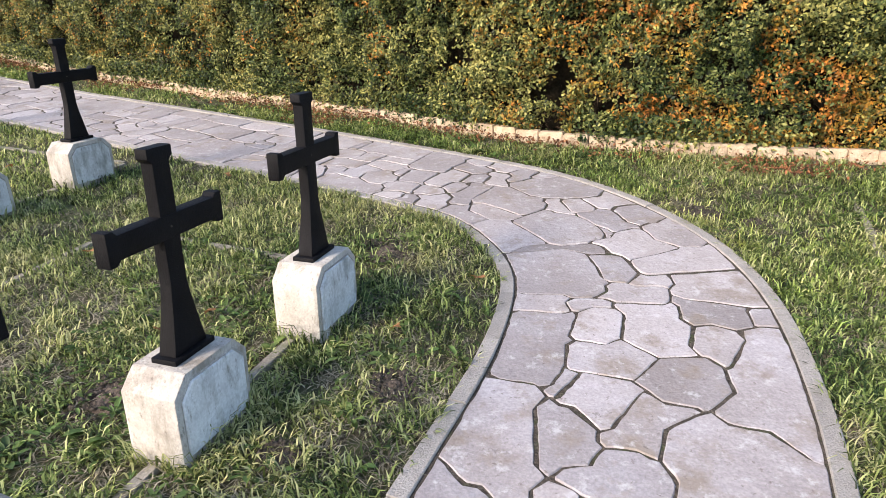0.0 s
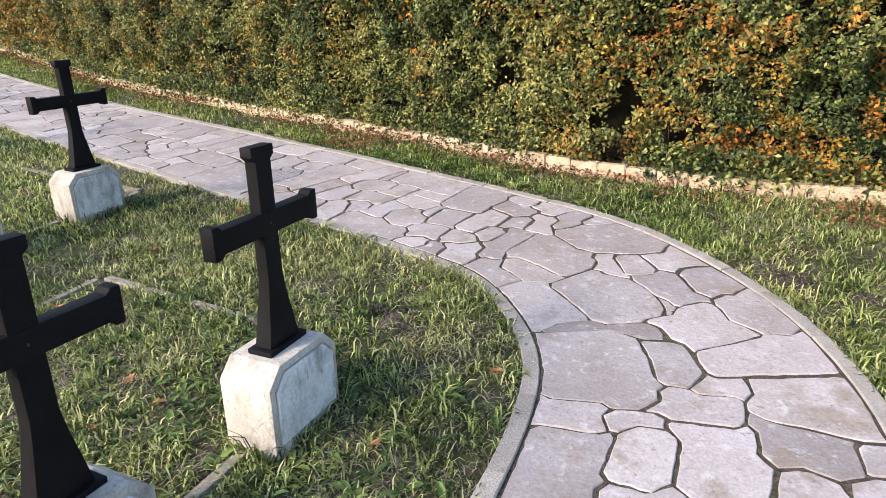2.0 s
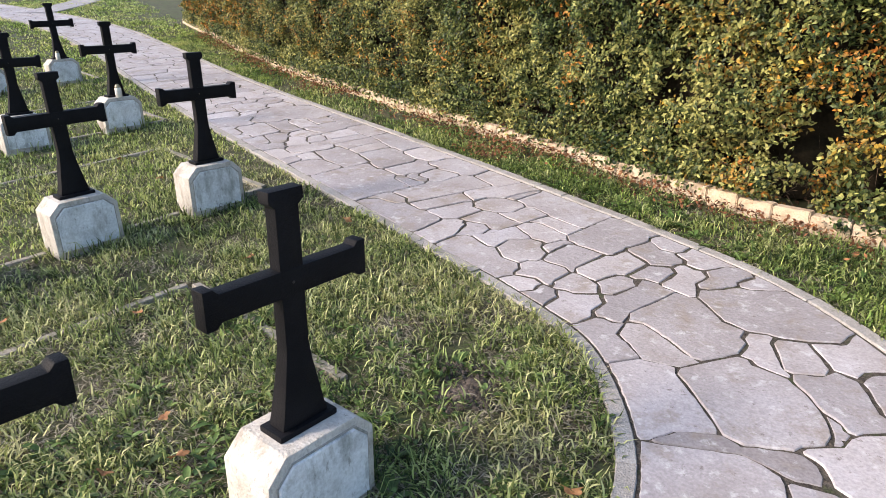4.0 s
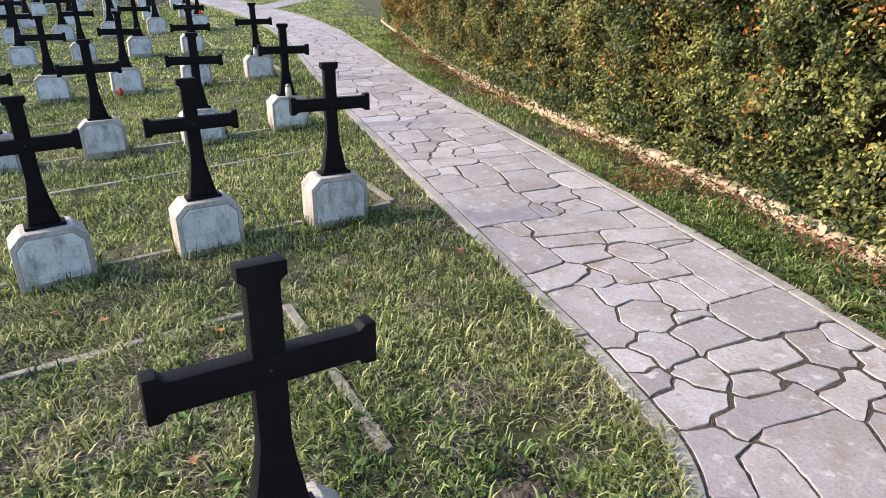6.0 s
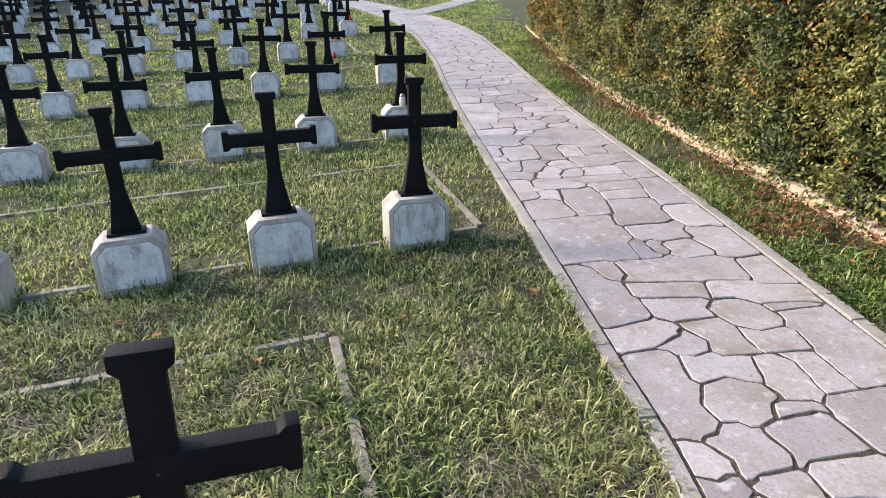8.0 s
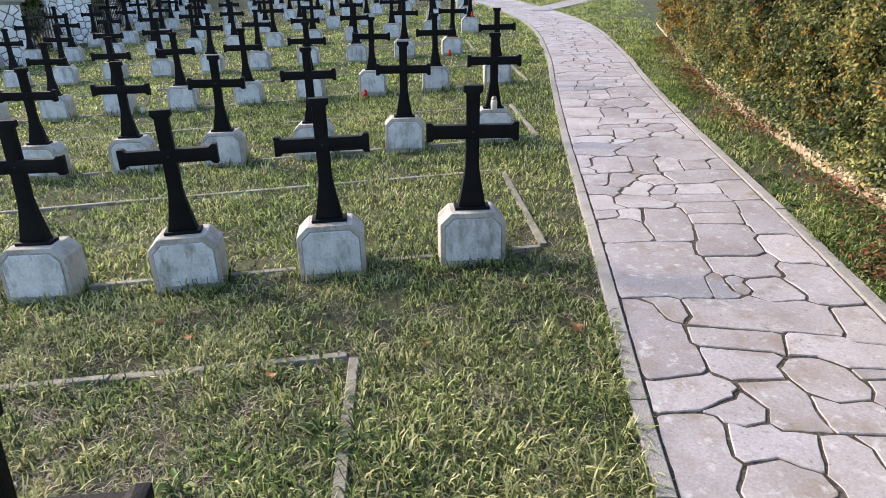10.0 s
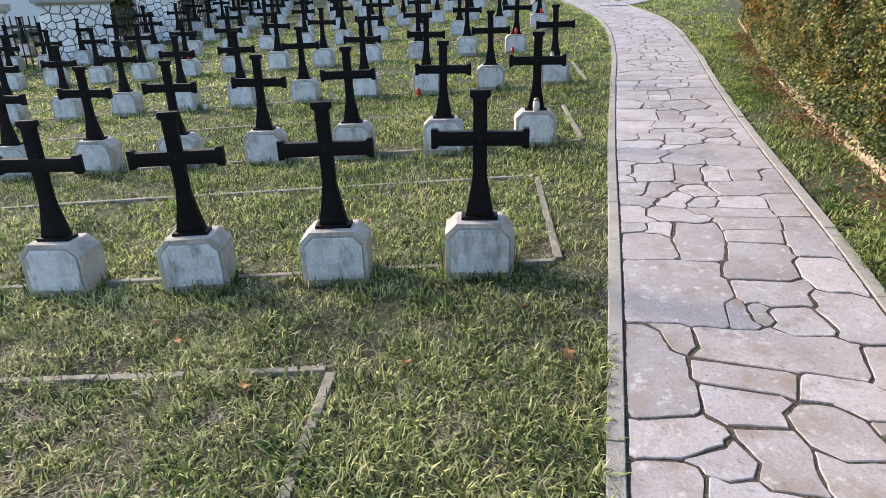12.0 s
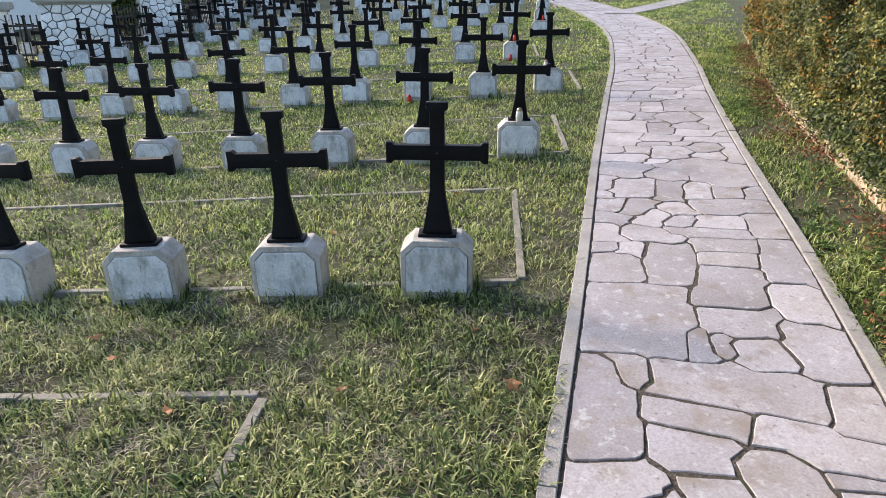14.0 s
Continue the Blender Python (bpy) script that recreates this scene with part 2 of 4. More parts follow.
def lattice_noise(x, y, cell, seed):
    """Smooth random field over the plan, 0 to 1."""
    table = np.random.default_rng(seed).random((64, 64))
    u, v = np.asarray(x) / cell + 1000, np.asarray(y) / cell + 1000
    i, j = np.floor(u).astype(int), np.floor(v).astype(int)
    f, g = u - i, v - j
    f, g = f * f * (3 - 2 * f), g * g * (3 - 2 * g)
    t = lambda a, b: table[a % 64, b % 64]
    return (t(i, j) * (1 - f) + t(i + 1, j) * f) * (1 - g) + (t(i, j + 1) * (1 - f) + t(i + 1, j + 1) * f) * g


# ---- plan: the slope, the path's two edges, the hedge's border, the rows of graves ----


def slope(x, y):
    """Height of the ground: a gentle rise, steeper past the first rows of graves, that levels off far away."""
    x, y = np.asarray(x, float), np.asarray(y, float)
    a = -0.929 * x + 0.37 * y - 8.8
    back = 0.044 * np.clip((np.sqrt(a * a + 4) + a) / 2, 0, 30) - 0.004
    return 0.0148 - 0.00578 * 40 * np.tanh(x / 40) + 0.0625 * 45 * np.tanh(y / 45) + back


# the path's middle line and its width
LINE = spline([(-2.0, -4.2, 1.35), (-0.22, -0.18, 1.32), (0.412, 1.292, 1.307), (0.756, 2.147, 1.282), (0.916, 2.88, 1.278), (0.826, 3.493, 1.263), (0.484, 4.112, 1.21),
               (-0.047, 4.55, 1.195), (-0.691, 4.971, 1.223), (-2.148, 5.907, 1.265), (-4.195, 7.178, 1.286), (-6.75, 8.8, 1.3), (-8.75, 10.07, 1.32),
               (-11.75, 11.76, 1.34), (-14.85, 13.0, 1.25), (-18.9, 14.2, 1.2), (-25.0, 15.4, 1.2)])
MIDDLE = LINE[:, :2]
GO = np.gradient(MIDDLE, axis=0)
GO /= np.hypot(GO[:, 0], GO[:, 1])[:, None]
RIGHT = np.stack([GO[:, 1], -GO[:, 0]], 1)
INNER, OUTER = MIDDLE - RIGHT * LINE[:, 2:] / 2, MIDDLE + RIGHT * LINE[:, 2:] / 2
ALONG = lengths(MIDDLE)
WIDE = 1.25


def on_path(s, v):
    """Plan place at s metres along the path and v across it (0 inner edge, 1 outer edge)."""
    s, v = np.asarray(s, float), np.asarray(v, float)
    a = [np.interp(s, ALONG, INNER[:, k]) for k in (0, 1)]
    b = [np.interp(s, ALONG, OUTER[:, k]) for k in (0, 1)]
    return a[0] + (b[0] - a[0]) * v, a[1] + (b[1] - a[1]) * v


def across(x, y):
    """Fraction across the path (below 0: lawn, over 1: hedge side) for many places."""
    x, y = np.asarray(x, float).ravel(), np.asarray(y, float).ravel()
    out = np.empty(len(x))
    d = OUTER - INNER
    for k in range(0, len(x), 20000):
        px, py = x[k:k + 20000, None], y[k:k + 20000, None]
        i = np.argmin((px - MIDDLE[None, :, 0]) ** 2 + (py - MIDDLE[None, :, 1]) ** 2, axis=1)
        out[k:k + 20000] = ((px[:, 0] - INNER[i, 0]) * d[i, 0] + (py[:, 0] - INNER[i, 1]) * d[i, 1]) / (d[i] ** 2).sum(1)
    return out


BORDER = spline([(12.0, 3.98), (6.01, 4.23), (3.18, 4.75), (1.84, 5.06), (1.05, 5.35), (0.31, 5.78), (-0.65, 6.43), (-1.66, 7.06), (-3.09, 7.97),
                 (-4.47, 8.87), (-5.8, 9.8), (-7.36, 10.95), (-10.9, 13.6)])
BORDER_ALONG = lengths(BORDER)


def beyond_border(x, y):
    """How far a place lies behind the front of the hedge's border, in metres."""
    x, y = np.asarray(x, float).ravel(), np.asarray(y, float).ravel()
    out = np.empty(len(x))
    t = np.gradient(BORDER, axis=0)
    t /= np.hypot(t[:, 0], t[:, 1])[:, None]
    for k in range(0, len(x), 20000):
        px, py = x[k:k + 20000, None], y[k:k + 20000, None]
        i = np.argmin((px - BORDER[None, :, 0]) ** 2 + (py - BORDER[None, :, 1]) ** 2, axis=1)
        out[k:k + 20000] = t[i, 1] * (px[:, 0] - BORDER[i, 0]) - t[i, 0] * (py[:, 0] - BORDER[i, 1])
    return out


U, N = np.array((0.37, 0.929)), np.array((-0.929, 0.37))
ROW_TURN = math.atan2(U[1], U[0])
# each row of graves: its distance along N, and where along U its first grave stands
ROW_STEP = (0.806, 0.81, 0.848, 0.857, 0.857, 0.86, 0.86, 0.86, 0.86, 0.86)
GRAVE_ROWS = [(1.48, 2.25), (4.14, 3.33), (6.80, 3.84), (9.82, 4.32), (12.9, 3.94), (15.75, 4.6), (18.5, 4.8), (21.3, 5.0), (24.1, 5.2), (26.9, 5.4)]
STEP = 0.815


def plan(n, u):
    return N * n + U * u


# ---- ground ----


def ground_height(x, y):
    v = across(x, y)
    z = slope(x, y).ravel() - 0.012 + 0.022 * (lattice_noise(x, y, 0.35, 3).ravel() - 0.5) + 0.012 * (lattice_noise(x, y, 0.12, 4).ravel() - 0.5)
    return np.where((v > 0.04) & (v < 0.96), slope(x, y).ravel() - 0.07, z)


def ground():
    xs = np.r_[-2500, -900, -300, -120, -60, np.arange(-40, -9, 0.5), np.arange(-9, 5, 0.07), np.arange(5, 14, 0.5), 20, 40, 90, 300, 900, 2500]
    ys = np.r_[-2500, -900, -300, -100, -40, np.arange(-20, -1, 0.5), np.arange(-1, 9.5, 0.07), np.arange(9.5, 40, 0.5), 60, 120, 300, 900, 2500]
    gx, gy = np.meshgrid(xs, ys, indexing="ij")
    z = ground_height(gx.ravel(), gy.ravel())
    n, m = gx.shape
    idx = np.arange(n * m).reshape(n, m)
    q = np.stack([idx[:-1, :-1], idx[1:, :-1], idx[1:, 1:], idx[:-1, 1:]], -1).reshape(-1, 4)
    tris = np.concatenate([q[:, [0, 1, 2]], q[:, [0, 2, 3]]])
    me = tri_mesh("ground", np.stack([gx.ravel(), gy.ravel(), z], 1), tris, SOIL)
    return tagged(new("ground", me), "brown lawn soil with thatch and moss", "ground", kind="structure")


ground()

# ---- path: bed, kerbs, crazy paving ----


def strip_mesh(name, s0, s1, v0, v1, z0, z1, mat, step=0.12, round_=0.004):
    """A bar that follows the path from s0 to s1, between two fractions across it."""
    k = max(2, int((s1 - s0) / step) + 1)
    ss = np.linspace(s0, s1, k)
    verts, faces = [], []
    dv = round_ / WIDE
    section = ((v0, z0), (v0, z1 - round_), (v0 + dv, z1), (v1 - dv, z1), (v1, z1 - round_), (v1, z0))
    for s in ss:
        for v, z in section:
            x, y = on_path(s, v)
            verts.append((float(x), float(y), float(slope(x, y)) + z))
    m = len(section)
    for i in range(k - 1):
        for j in range(m - 1):
            a = i * m + j
            faces.append((a, a + 1, a + m + 1, a + m))
    faces += [tuple(range(m))[::-1], tuple(range((k - 1) * m, k * m))]
    return mesh_of(name, verts, faces, mat)


path = tagged(new("path"), "curving footpath of pale irregular flagstones between concrete kerbs", "path", kind="structure")
part("path_bed", strip_mesh("path_bed", 0.0, ALONG[-1], 0.02, 0.98, -0.09, 0.001, BED, 0.25), None, path, "dark mossy soil in the joints")
KERB_V = 0.052
for side, (v0, v1) in (("inner", (0.0, KERB_V)), ("outer", (1 - KERB_V, 1.0))):
    s = 0.0
    while s < ALONG[-1] - 1:
        length = (0.5 if s < 10.5 else 1.0) * rng.uniform(0.97, 1.03)
        lift = rng.uniform(-0.004, 0.006)
        if not (side == "outer" and 8.55 < s < 8.95):
            part("kerb_stone", strip_mesh("kerb_stone", s + 0.003, s + length - 0.003, v0, v1, -0.09, 0.010 + lift, KERB, 0.1), None, path)
        s += length

# each flagstone: how far along the path and across it, half its length and half its width in metres, its turn in degrees
STONES_FRONT = [(6.33, 0.6, 0.078, 0.138, -40), (6.37, 0.19, 0.318, 0.138, -12), (6.46, 0.4, 0.158, 0.078, -22), (6.54, 0.93, 0.158, 0.198, -20), (6.61, 0.66, 0.148, 0.068, 15), (6.7, 0.48, 0.118, 0.098, 15), (6.76, 0.34, 0.088, 0.02, 15), (6.91, 0.78, 0.108, 0.138, -27), (6.98, 1.07, 0.318, 0.118, 10), (6.98, 0.49, 0.098, 0.148, -13), (7, 0.21, 0.298, 0.108, -2), (7.19, 0.92, 0.118, 0.088, 29), (7.24, 0.45, 0.148, 0.078, 15), (7.26, 0.68, 0.178, 0.118, -7), (7.39, 0.18, 0.098, 0.108, -4), (7.41, 0.92, 0.088, 0.128, 11), (7.42, 0.4, 0.028, 0.078, -18), (7.43, 1.15, 0.028, 0.048, -7), (7.56, 0.6, 0.068, 0.128, 7), (7.63, 1, 0.108, 0.178, 2)]
STONES_BEND = [(7.68, 0.71, 0.038, 0.098, -8), (7.82, 0.57, 0.138, 0.068, 6), (7.83, 0.27, 0.308, 0.198, -7), (7.87, 0.93, 0.088, 0.228, -10), (8.08, 0.79, 0.128, 0.148, -17), (8.14, 0.39, 0.038, 0.218, 21), (8.15, 1.07, 0.128, 0.118, 28), (8.26, 0.72, 0.058, 0.02, 32), (8.4, 1.05, 0.118, 0.088, 25), (8.41, 0.84, 0.138, 0.078, 1), (8.43, 0.52, 0.238, 0.168, -9), (8.5, 0.2, 0.248, 0.118, -1), (8.63, 1.05, 0.078, 0.108, 3), (8.66, 0.83, 0.088, 0.068, 22), (8.72, 0.71, 0.118, 0.058, 20), (8.88, 0.31, 0.178, 0.078, -11), (8.95, 0.96, 0.148, 0.228, 32), (8.98, 0.55, 0.238, 0.158, -6), (9.02, 0.15, 0.208, 0.068, 2), (9.14, 1.11, 0.02, 0.068, 5)]
STONES_AFTER_BEND = [(9.22, 0.99, 0.038, 0.138, -5), (9.28, 0.46, 0.068, 0.218, -8), (9.29, 0.83, 0.048, 0.118, -17), (9.4, 0.19, 0.098, 0.108, -20), (9.59, 0.94, 0.108, 0.078, 14), (9.61, 0.66, 0.078, 0.188, 4), (9.64, 1.1, 0.078, 0.038, 34), (9.74, 0.13, 0.048, 0.078, 44), (9.79, 0.32, 0.108, 0.088, -25), (9.8, 0.56, 0.088, 0.118, -15), (9.87, 0.96, 0.148, 0.218, -7), (9.97, 0.6, 0.028, 0.078, -1), (10.04, 0.41, 0.098, 0.128, -40), (10.13, 0.17, 0.268, 0.098, 4), (10.14, 0.68, 0.138, 0.068, 11), (10.17, 0.82, 0.128, 0.058, -6), (10.26, 0.44, 0.078, 0.128, 12), (10.34, 1.05, 0.288, 0.138, 2), (10.42, 0.79, 0.078, 0.108, 9), (10.44, 0.39, 0.068, 0.088, -43)]
STONES_MIDDLE = [(10.48, 0.56, 0.138, 0.078, -9), (10.55, 0.23, 0.088, 0.168, -18), (10.65, 0.77, 0.138, 0.098, -29), (10.68, 1.02, 0.02, 0.098, -5), (10.75, 0.49, 0.088, 0.128, 3), (10.84, 0.94, 0.078, 0.218, 17), (10.94, 0.51, 0.068, 0.158, 11), (10.96, 0.18, 0.318, 0.108, -9), (11.07, 1.09, 0.138, 0.088, 1), (11.15, 0.68, 0.118, 0.298, 6), (11.22, 0.28, 0.108, 0.058, -17), (11.41, 0.82, 0.108, 0.088, -19), (11.45, 0.56, 0.118, 0.038, -4), (11.49, 0.67, 0.088, 0.028, -6), (11.49, 1.04, 0.218, 0.098, -10), (11.68, 0.31, 0.328, 0.228, 3), (11.68, 0.77, 0.118, 0.148, -3), (11.9, 1.06, 0.188, 0.088, -12), (12.05, 0.76, 0.228, 0.148, 11), (12.22, 0.2, 0.178, 0.138, -14)]
STONES_BY_SLAB = [(12.32, 0.5, 0.268, 0.108, 2), (12.4, 0.8, 0.078, 0.138, 2), (12.41, 1.08, 0.268, 0.098, 6), (12.49, 0.3, 0.088, 0.058, 12), (12.52, 0.14, 0.058, 0.068, -16), (12.59, 0.81, 0.088, 0.158, -1), (12.73, 0.42, 0.088, 0.168, 23), (12.74, 0.15, 0.128, 0.078, -17), (12.78, 0.74, 0.058, 0.218, 4), (12.95, 1.08, 0.188, 0.078, 4), (12.96, 0.83, 0.078, 0.128, 2), (12.99, 0.6, 0.088, 0.068, 34), (13.02, 0.17, 0.068, 0.118, 24), (13.05, 0.44, 0.128, 0.078, 27), (13.22, 0.59, 0.108, 0.078, -27), (13.25, 0.35, 0.148, 0.078, 19), (13.27, 0.17, 0.128, 0.078, -2), (13.29, 0.93, 0.118, 0.218, 0), (13.55, 1.11, 0.118, 0.048, 1), (13.59, 0.96, 0.108, 0.078, 3)]
STONES_BEYOND = [(13.61, 0.58, 0.208, 0.078, 7), (13.62, 0.75, 0.168, 0.078, 2), (13.67, 0.33, 0.198, 0.128, -2), (13.81, 0.12, 0.138, 0.058, 2), (14.03, 0.58, 0.148, 0.098, -43), (14.13, 0.91, 0.368, 0.228, -38), (14.17, 0.25, 0.168, 0.178, 24), (14.52, 0.26, 0.108, 0.168, -2), (14.57, 0.94, 0.098, 0.108, -23), (14.69, 1.13, 0.288, 0.048, 0), (14.7, 0.64, 0.188, 0.128, -1), (14.78, 0.16, 0.098, 0.078, -27), (14.78, 0.38, 0.108, 0.088, 11), (14.89, 0.93, 0.118, 0.118, -42), (15, 0.52, 0.048, 0.128, -8), (15.17, 0.98, 0.088, 0.178, -5), (15.19, 0.23, 0.218, 0.148, 10), (15.22, 0.58, 0.108, 0.158, 20), (15.43, 0.89, 0.118, 0.158, 15), (15.63, 0.59, 0.248, 0.088, -7)]
STONES_LAST = [(15.71, 0.89, 0.108, 0.158, 34), (15.72, 0.26, 0.238, 0.188, 3), (15.97, 1.11, 0.378, 0.088, -4), (16.14, 0.77, 0.218, 0.178, -34), (16.21, 0.19, 0.158, 0.138, 19), (16.22, 0.46, 0.158, 0.088, 1)]
STONES = (STONES_FRONT, STONES_BEND, STONES_AFTER_BEND, STONES_MIDDLE, STONES_BY_SLAB, STONES_BEYOND, STONES_LAST)


def stone_sites():
    """The known flagstones, small ones in what they leave free, and alike ones for the rest of the path."""
    sites = [q for stretch in STONES for q in stretch]
    r2 = random.Random(11)
    known = np.array(sites)
    for _ in range(90):
        gs, gw = np.meshgrid(np.arange(6.15, 16.4, 0.02), np.arange(LOW + 0.05, HIGH - 0.04, 0.02), indexing="ij")
        free = np.full(gs.shape, 9.0)
        for q in known:
            free = np.minimum(free, box_distance(gs, gw, q))
        i = np.unravel_index(np.argmax(free), free.shape)
        if free[i] < 0.075:
            break
        q = (gs[i], gw[i], 0.055, 0.065, r2.uniform(-25, 25))
        sites.append(q)
        known = np.vstack([known, q])
    for lo, hi in ((0.1, 6.1), (16.5, ALONG[-1] - 0.2)):
        made = []
        for _ in range(int((hi - lo) * WIDE * 420)):
            a, c = r2.choice((0.08, 0.10, 0.13, 0.18)), r2.choice((0.09, 0.13, 0.17, 0.23))
            s, w = r2.uniform(lo, hi), r2.uniform(0.14, WIDE - 0.14)
            if all(abs(s - q[0]) > 0.98 * (a + q[2]) or abs(w - q[1]) > 0.98 * (c + q[3]) for q in made if abs(q[0] - s) < 0.6):
                made.append((s, w, a, c, r2.uniform(-14, 14)))
        sites += made
    return own_ground(sites)


def own_ground(sites):
    """Leaves out each stone whose middle another stone holds."""
    kept = []
    for i, q in enumerate(sites):
        mine = box_distance(q[0], q[1], q)
        if all(box_distance(q[0], q[1], o) > mine + 0.008 for k, o in enumerate(sites) if k != i and abs(o[0] - q[0]) < 1):
            kept.append(q)
    return kept


def box_distance(s, w, q):
    """Distance to the sides of a turned rectangle, below 0 inside it."""
    c, d = math.cos(radians(q[4])), math.sin(radians(q[4]))
    a, b = s - q[0], w - q[1]
    u, v = np.abs(a * c + b * d) - q[2], np.abs(b * c - a * d) - q[3]
    return np.maximum(u, v) + 0.04 * np.minimum(u, v)


LOW, HIGH = KERB_V * WIDE + 0.007, WIDE * (1 - KERB_V) - 0.005


def simplify(ring, slack):
    """Leaves out the points of a closed outline that lie on the line between their neighbours."""
    keep = [True] * len(ring)

    def run(i, j):
        a, b = ring[i], ring[j % len(ring)]
        dx, dy = b[0] - a[0], b[1] - a[1]
        length = math.hypot(dx, dy) + 1e-9
        far, at = 0, None
        for k in range(i + 1, j):
            d = abs((ring[k][0] - a[0]) * dy - (ring[k][1] - a[1]) * dx) / length
            if d > far:
                far, at = d, k
        if far > slack:
            run(i, at)
            run(at, j)
        else:
            for k in range(i + 1, j):
                keep[k] = False

    half = len(ring) // 2
    run(0, half)
    run(half, len(ring))
    return [p for p, k in zip(ring, keep) if k]


def stone_outline(i, sites, fine):
    """The ground that lies nearer to one stone than to all others, less half a joint, in metres along and across the path."""
    q = sites[i]
    near = [o for k, o in enumerate(sites) if k != i and abs(o[0] - q[0]) < 0.5 + q[2] + o[2]]
    turn = np.linspace(0, 2 * np.pi, 90 if fine else 40, endpoint=False)
    reach = np.arange(0.004, 0.62, 0.004 if fine else 0.008)
    s, w = q[0] + np.cos(turn)[:, None] * reach, q[1] + np.sin(turn)[:, None] * reach
    ws = s + 0.014 * (lattice_noise(s, w, 0.14, 12) - 0.5)
    ww = w + 0.014 * (lattice_noise(s, w, 0.14, 14) - 0.5)
    other = np.full(s.shape, 9.0)
    for o in near:
        other = np.minimum(other, box_distance(ws, ww, o))
    inside = (other > box_distance(ws, ww, q)) & (w > LOW) & (w < HIGH)
    last = np.where(inside.all(1), len(reach) - 1, np.argmin(inside, axis=1) - 1).clip(0)
    ring = simplify([(q[0] + math.cos(t) * d, q[1] + math.sin(t) * d) for t, d in zip(turn, reach[last])], 0.007 if fine else 0.01)
    return chipped(inset(ring), fine) if len(ring) > 2 else None


def inset(ring):
    """Draws an outline in by half a joint, which is wide in some places and narrow in others."""
    out = []
    for i, p in enumerate(ring):
        a, b = ring[i - 1], ring[(i + 1) % len(ring)]
        d1, d2 = Vector((p[0] - a[0], p[1] - a[1])), Vector((b[0] - p[0], b[1] - p[1]))
        if d1.length < 1e-5 or d2.length < 1e-5:
            continue
        n1, n2 = Vector((-d1.y, d1.x)).normalized(), Vector((-d2.y, d2.x)).normalized()
        m = n1 + n2
        if m.length < 0.3:
            continue
        m = m / max(0.35, m.dot(n1))
        gap = 0.0022 + 0.0085 * float(lattice_noise(p[0], p[1], 0.2, 16)) ** 2.0
        out.append((p[0] + m.x * gap, p[1] + m.y * gap))
    return out


def chipped(ring, fine):
    """Adds small nicks and bows to the straight sides of an outline."""
    out = []
    step = 0.035 if fine else 0.2
    for i, p in enumerate(ring):
        b = ring[(i + 1) % len(ring)]
        n = max(1, round(math.hypot(b[0] - p[0], b[1] - p[1]) / step))
        for k in range(n):
            x, y = p[0] + (b[0] - p[0]) * k / n, p[1] + (b[1] - p[1]) * k / n
            v = Vector((x * 19, y * 19, 3.0))
            w = Vector((x * 47, y * 47, i + 0.5))
            out.append((x + 0.0055 * noise.noise(v) + 0.0032 * noise.noise(w), y + 0.0055 * noise.noise(v + Vector((0, 0, 8))) + 0.0032 * noise.noise(w + Vector((0, 0, 8)))))
    return out


def flagstone(ring):
    cx, cy = sum(p[0] for p in ring) / len(ring), sum(p[1] for p in ring) / len(ring)
    lift, tx, ty = random.uniform(0.0, 0.004), random.uniform(-0.008, 0.008), random.uniform(-0.008, 0.008)
    verts = []
    for inset, z in ((0.0, -0.05), (0.0, -0.004), (0.0035, 0.0)):
        for a, b in ring:
            k = 1 - inset / (math.hypot(a - cx, b - cy) + 1e-6)
            x, y = on_path(cx + (a - cx) * k, (cy + (b - cy) * k) / WIDE)
            verts.append((float(x), float(y), float(slope(x, y)) + z + 0.004 + lift + tx * (a - cx) + ty * (b - cy)))
    n = len(ring)
    faces = [tuple(range(2 * n, 3 * n))]
    for lev in (0, 1):
        for i in range(n):
            j = (i + 1) % n
            faces.append((lev * n + i, lev * n + j, (lev + 1) * n + j, (lev + 1) * n + i))
    return verts, faces


def paving():
    rest_v, rest_f = [], []
    sites = stone_sites()
    for i, q in enumerate(sites):
        near = 5.2 < q[0] < 18.0
        ring = stone_outline(i, sites, near)
        if not ring or len(ring) < 3:
            continue
        made = flagstone(ring)
        if near:
            part("flagstone", mesh_of("flagstone", *made, STONE), None, path)
        else:
            k = len(rest_v)
            rest_v += made[0]
            rest_f += [tuple(i + k for i in f) for f in made[1]]
    ob = part("far_flagstones", mesh_of("far_flagstones", rest_v, rest_f, STONE), None, path)
    tagged(ob, kind="stuff")


# side path that leaves the main one beyond the hedge
def side_path():
    c = spline([(-15.3, 13.4), (-16.2, 15.2), (-17.4, 17.2), (-20, 21), (-24, 26)], 8)
    t = np.gradient(c, axis=0)
    t /= np.hypot(t[:, 0], t[:, 1])[:, None]
    verts, faces = [], []
    for p, d in zip(c, t):
        for k in (-0.4, 0.4):
            x, y = p[0] - d[1] * k, p[1] + d[0] * k
            verts += [(x, y, float(slope(x, y)) - 0.05), (x, y, float(slope(x, y)) + 0.02)]
    for i in range(len(c) - 1):
        a = i * 4
        faces += [(a + 1, a + 3, a + 7, a + 5), (a, a + 1, a + 5, a + 4), (a + 3, a + 2, a + 6, a + 7)]
    tagged(new("side_path", mesh_of("side_path", verts, faces, STONE)), "pale stone side path crossing the far lawn", "path", kind="structure")


side_path()

# ---- graves ----
W, H, D = 0.372, 0.288, 0.205


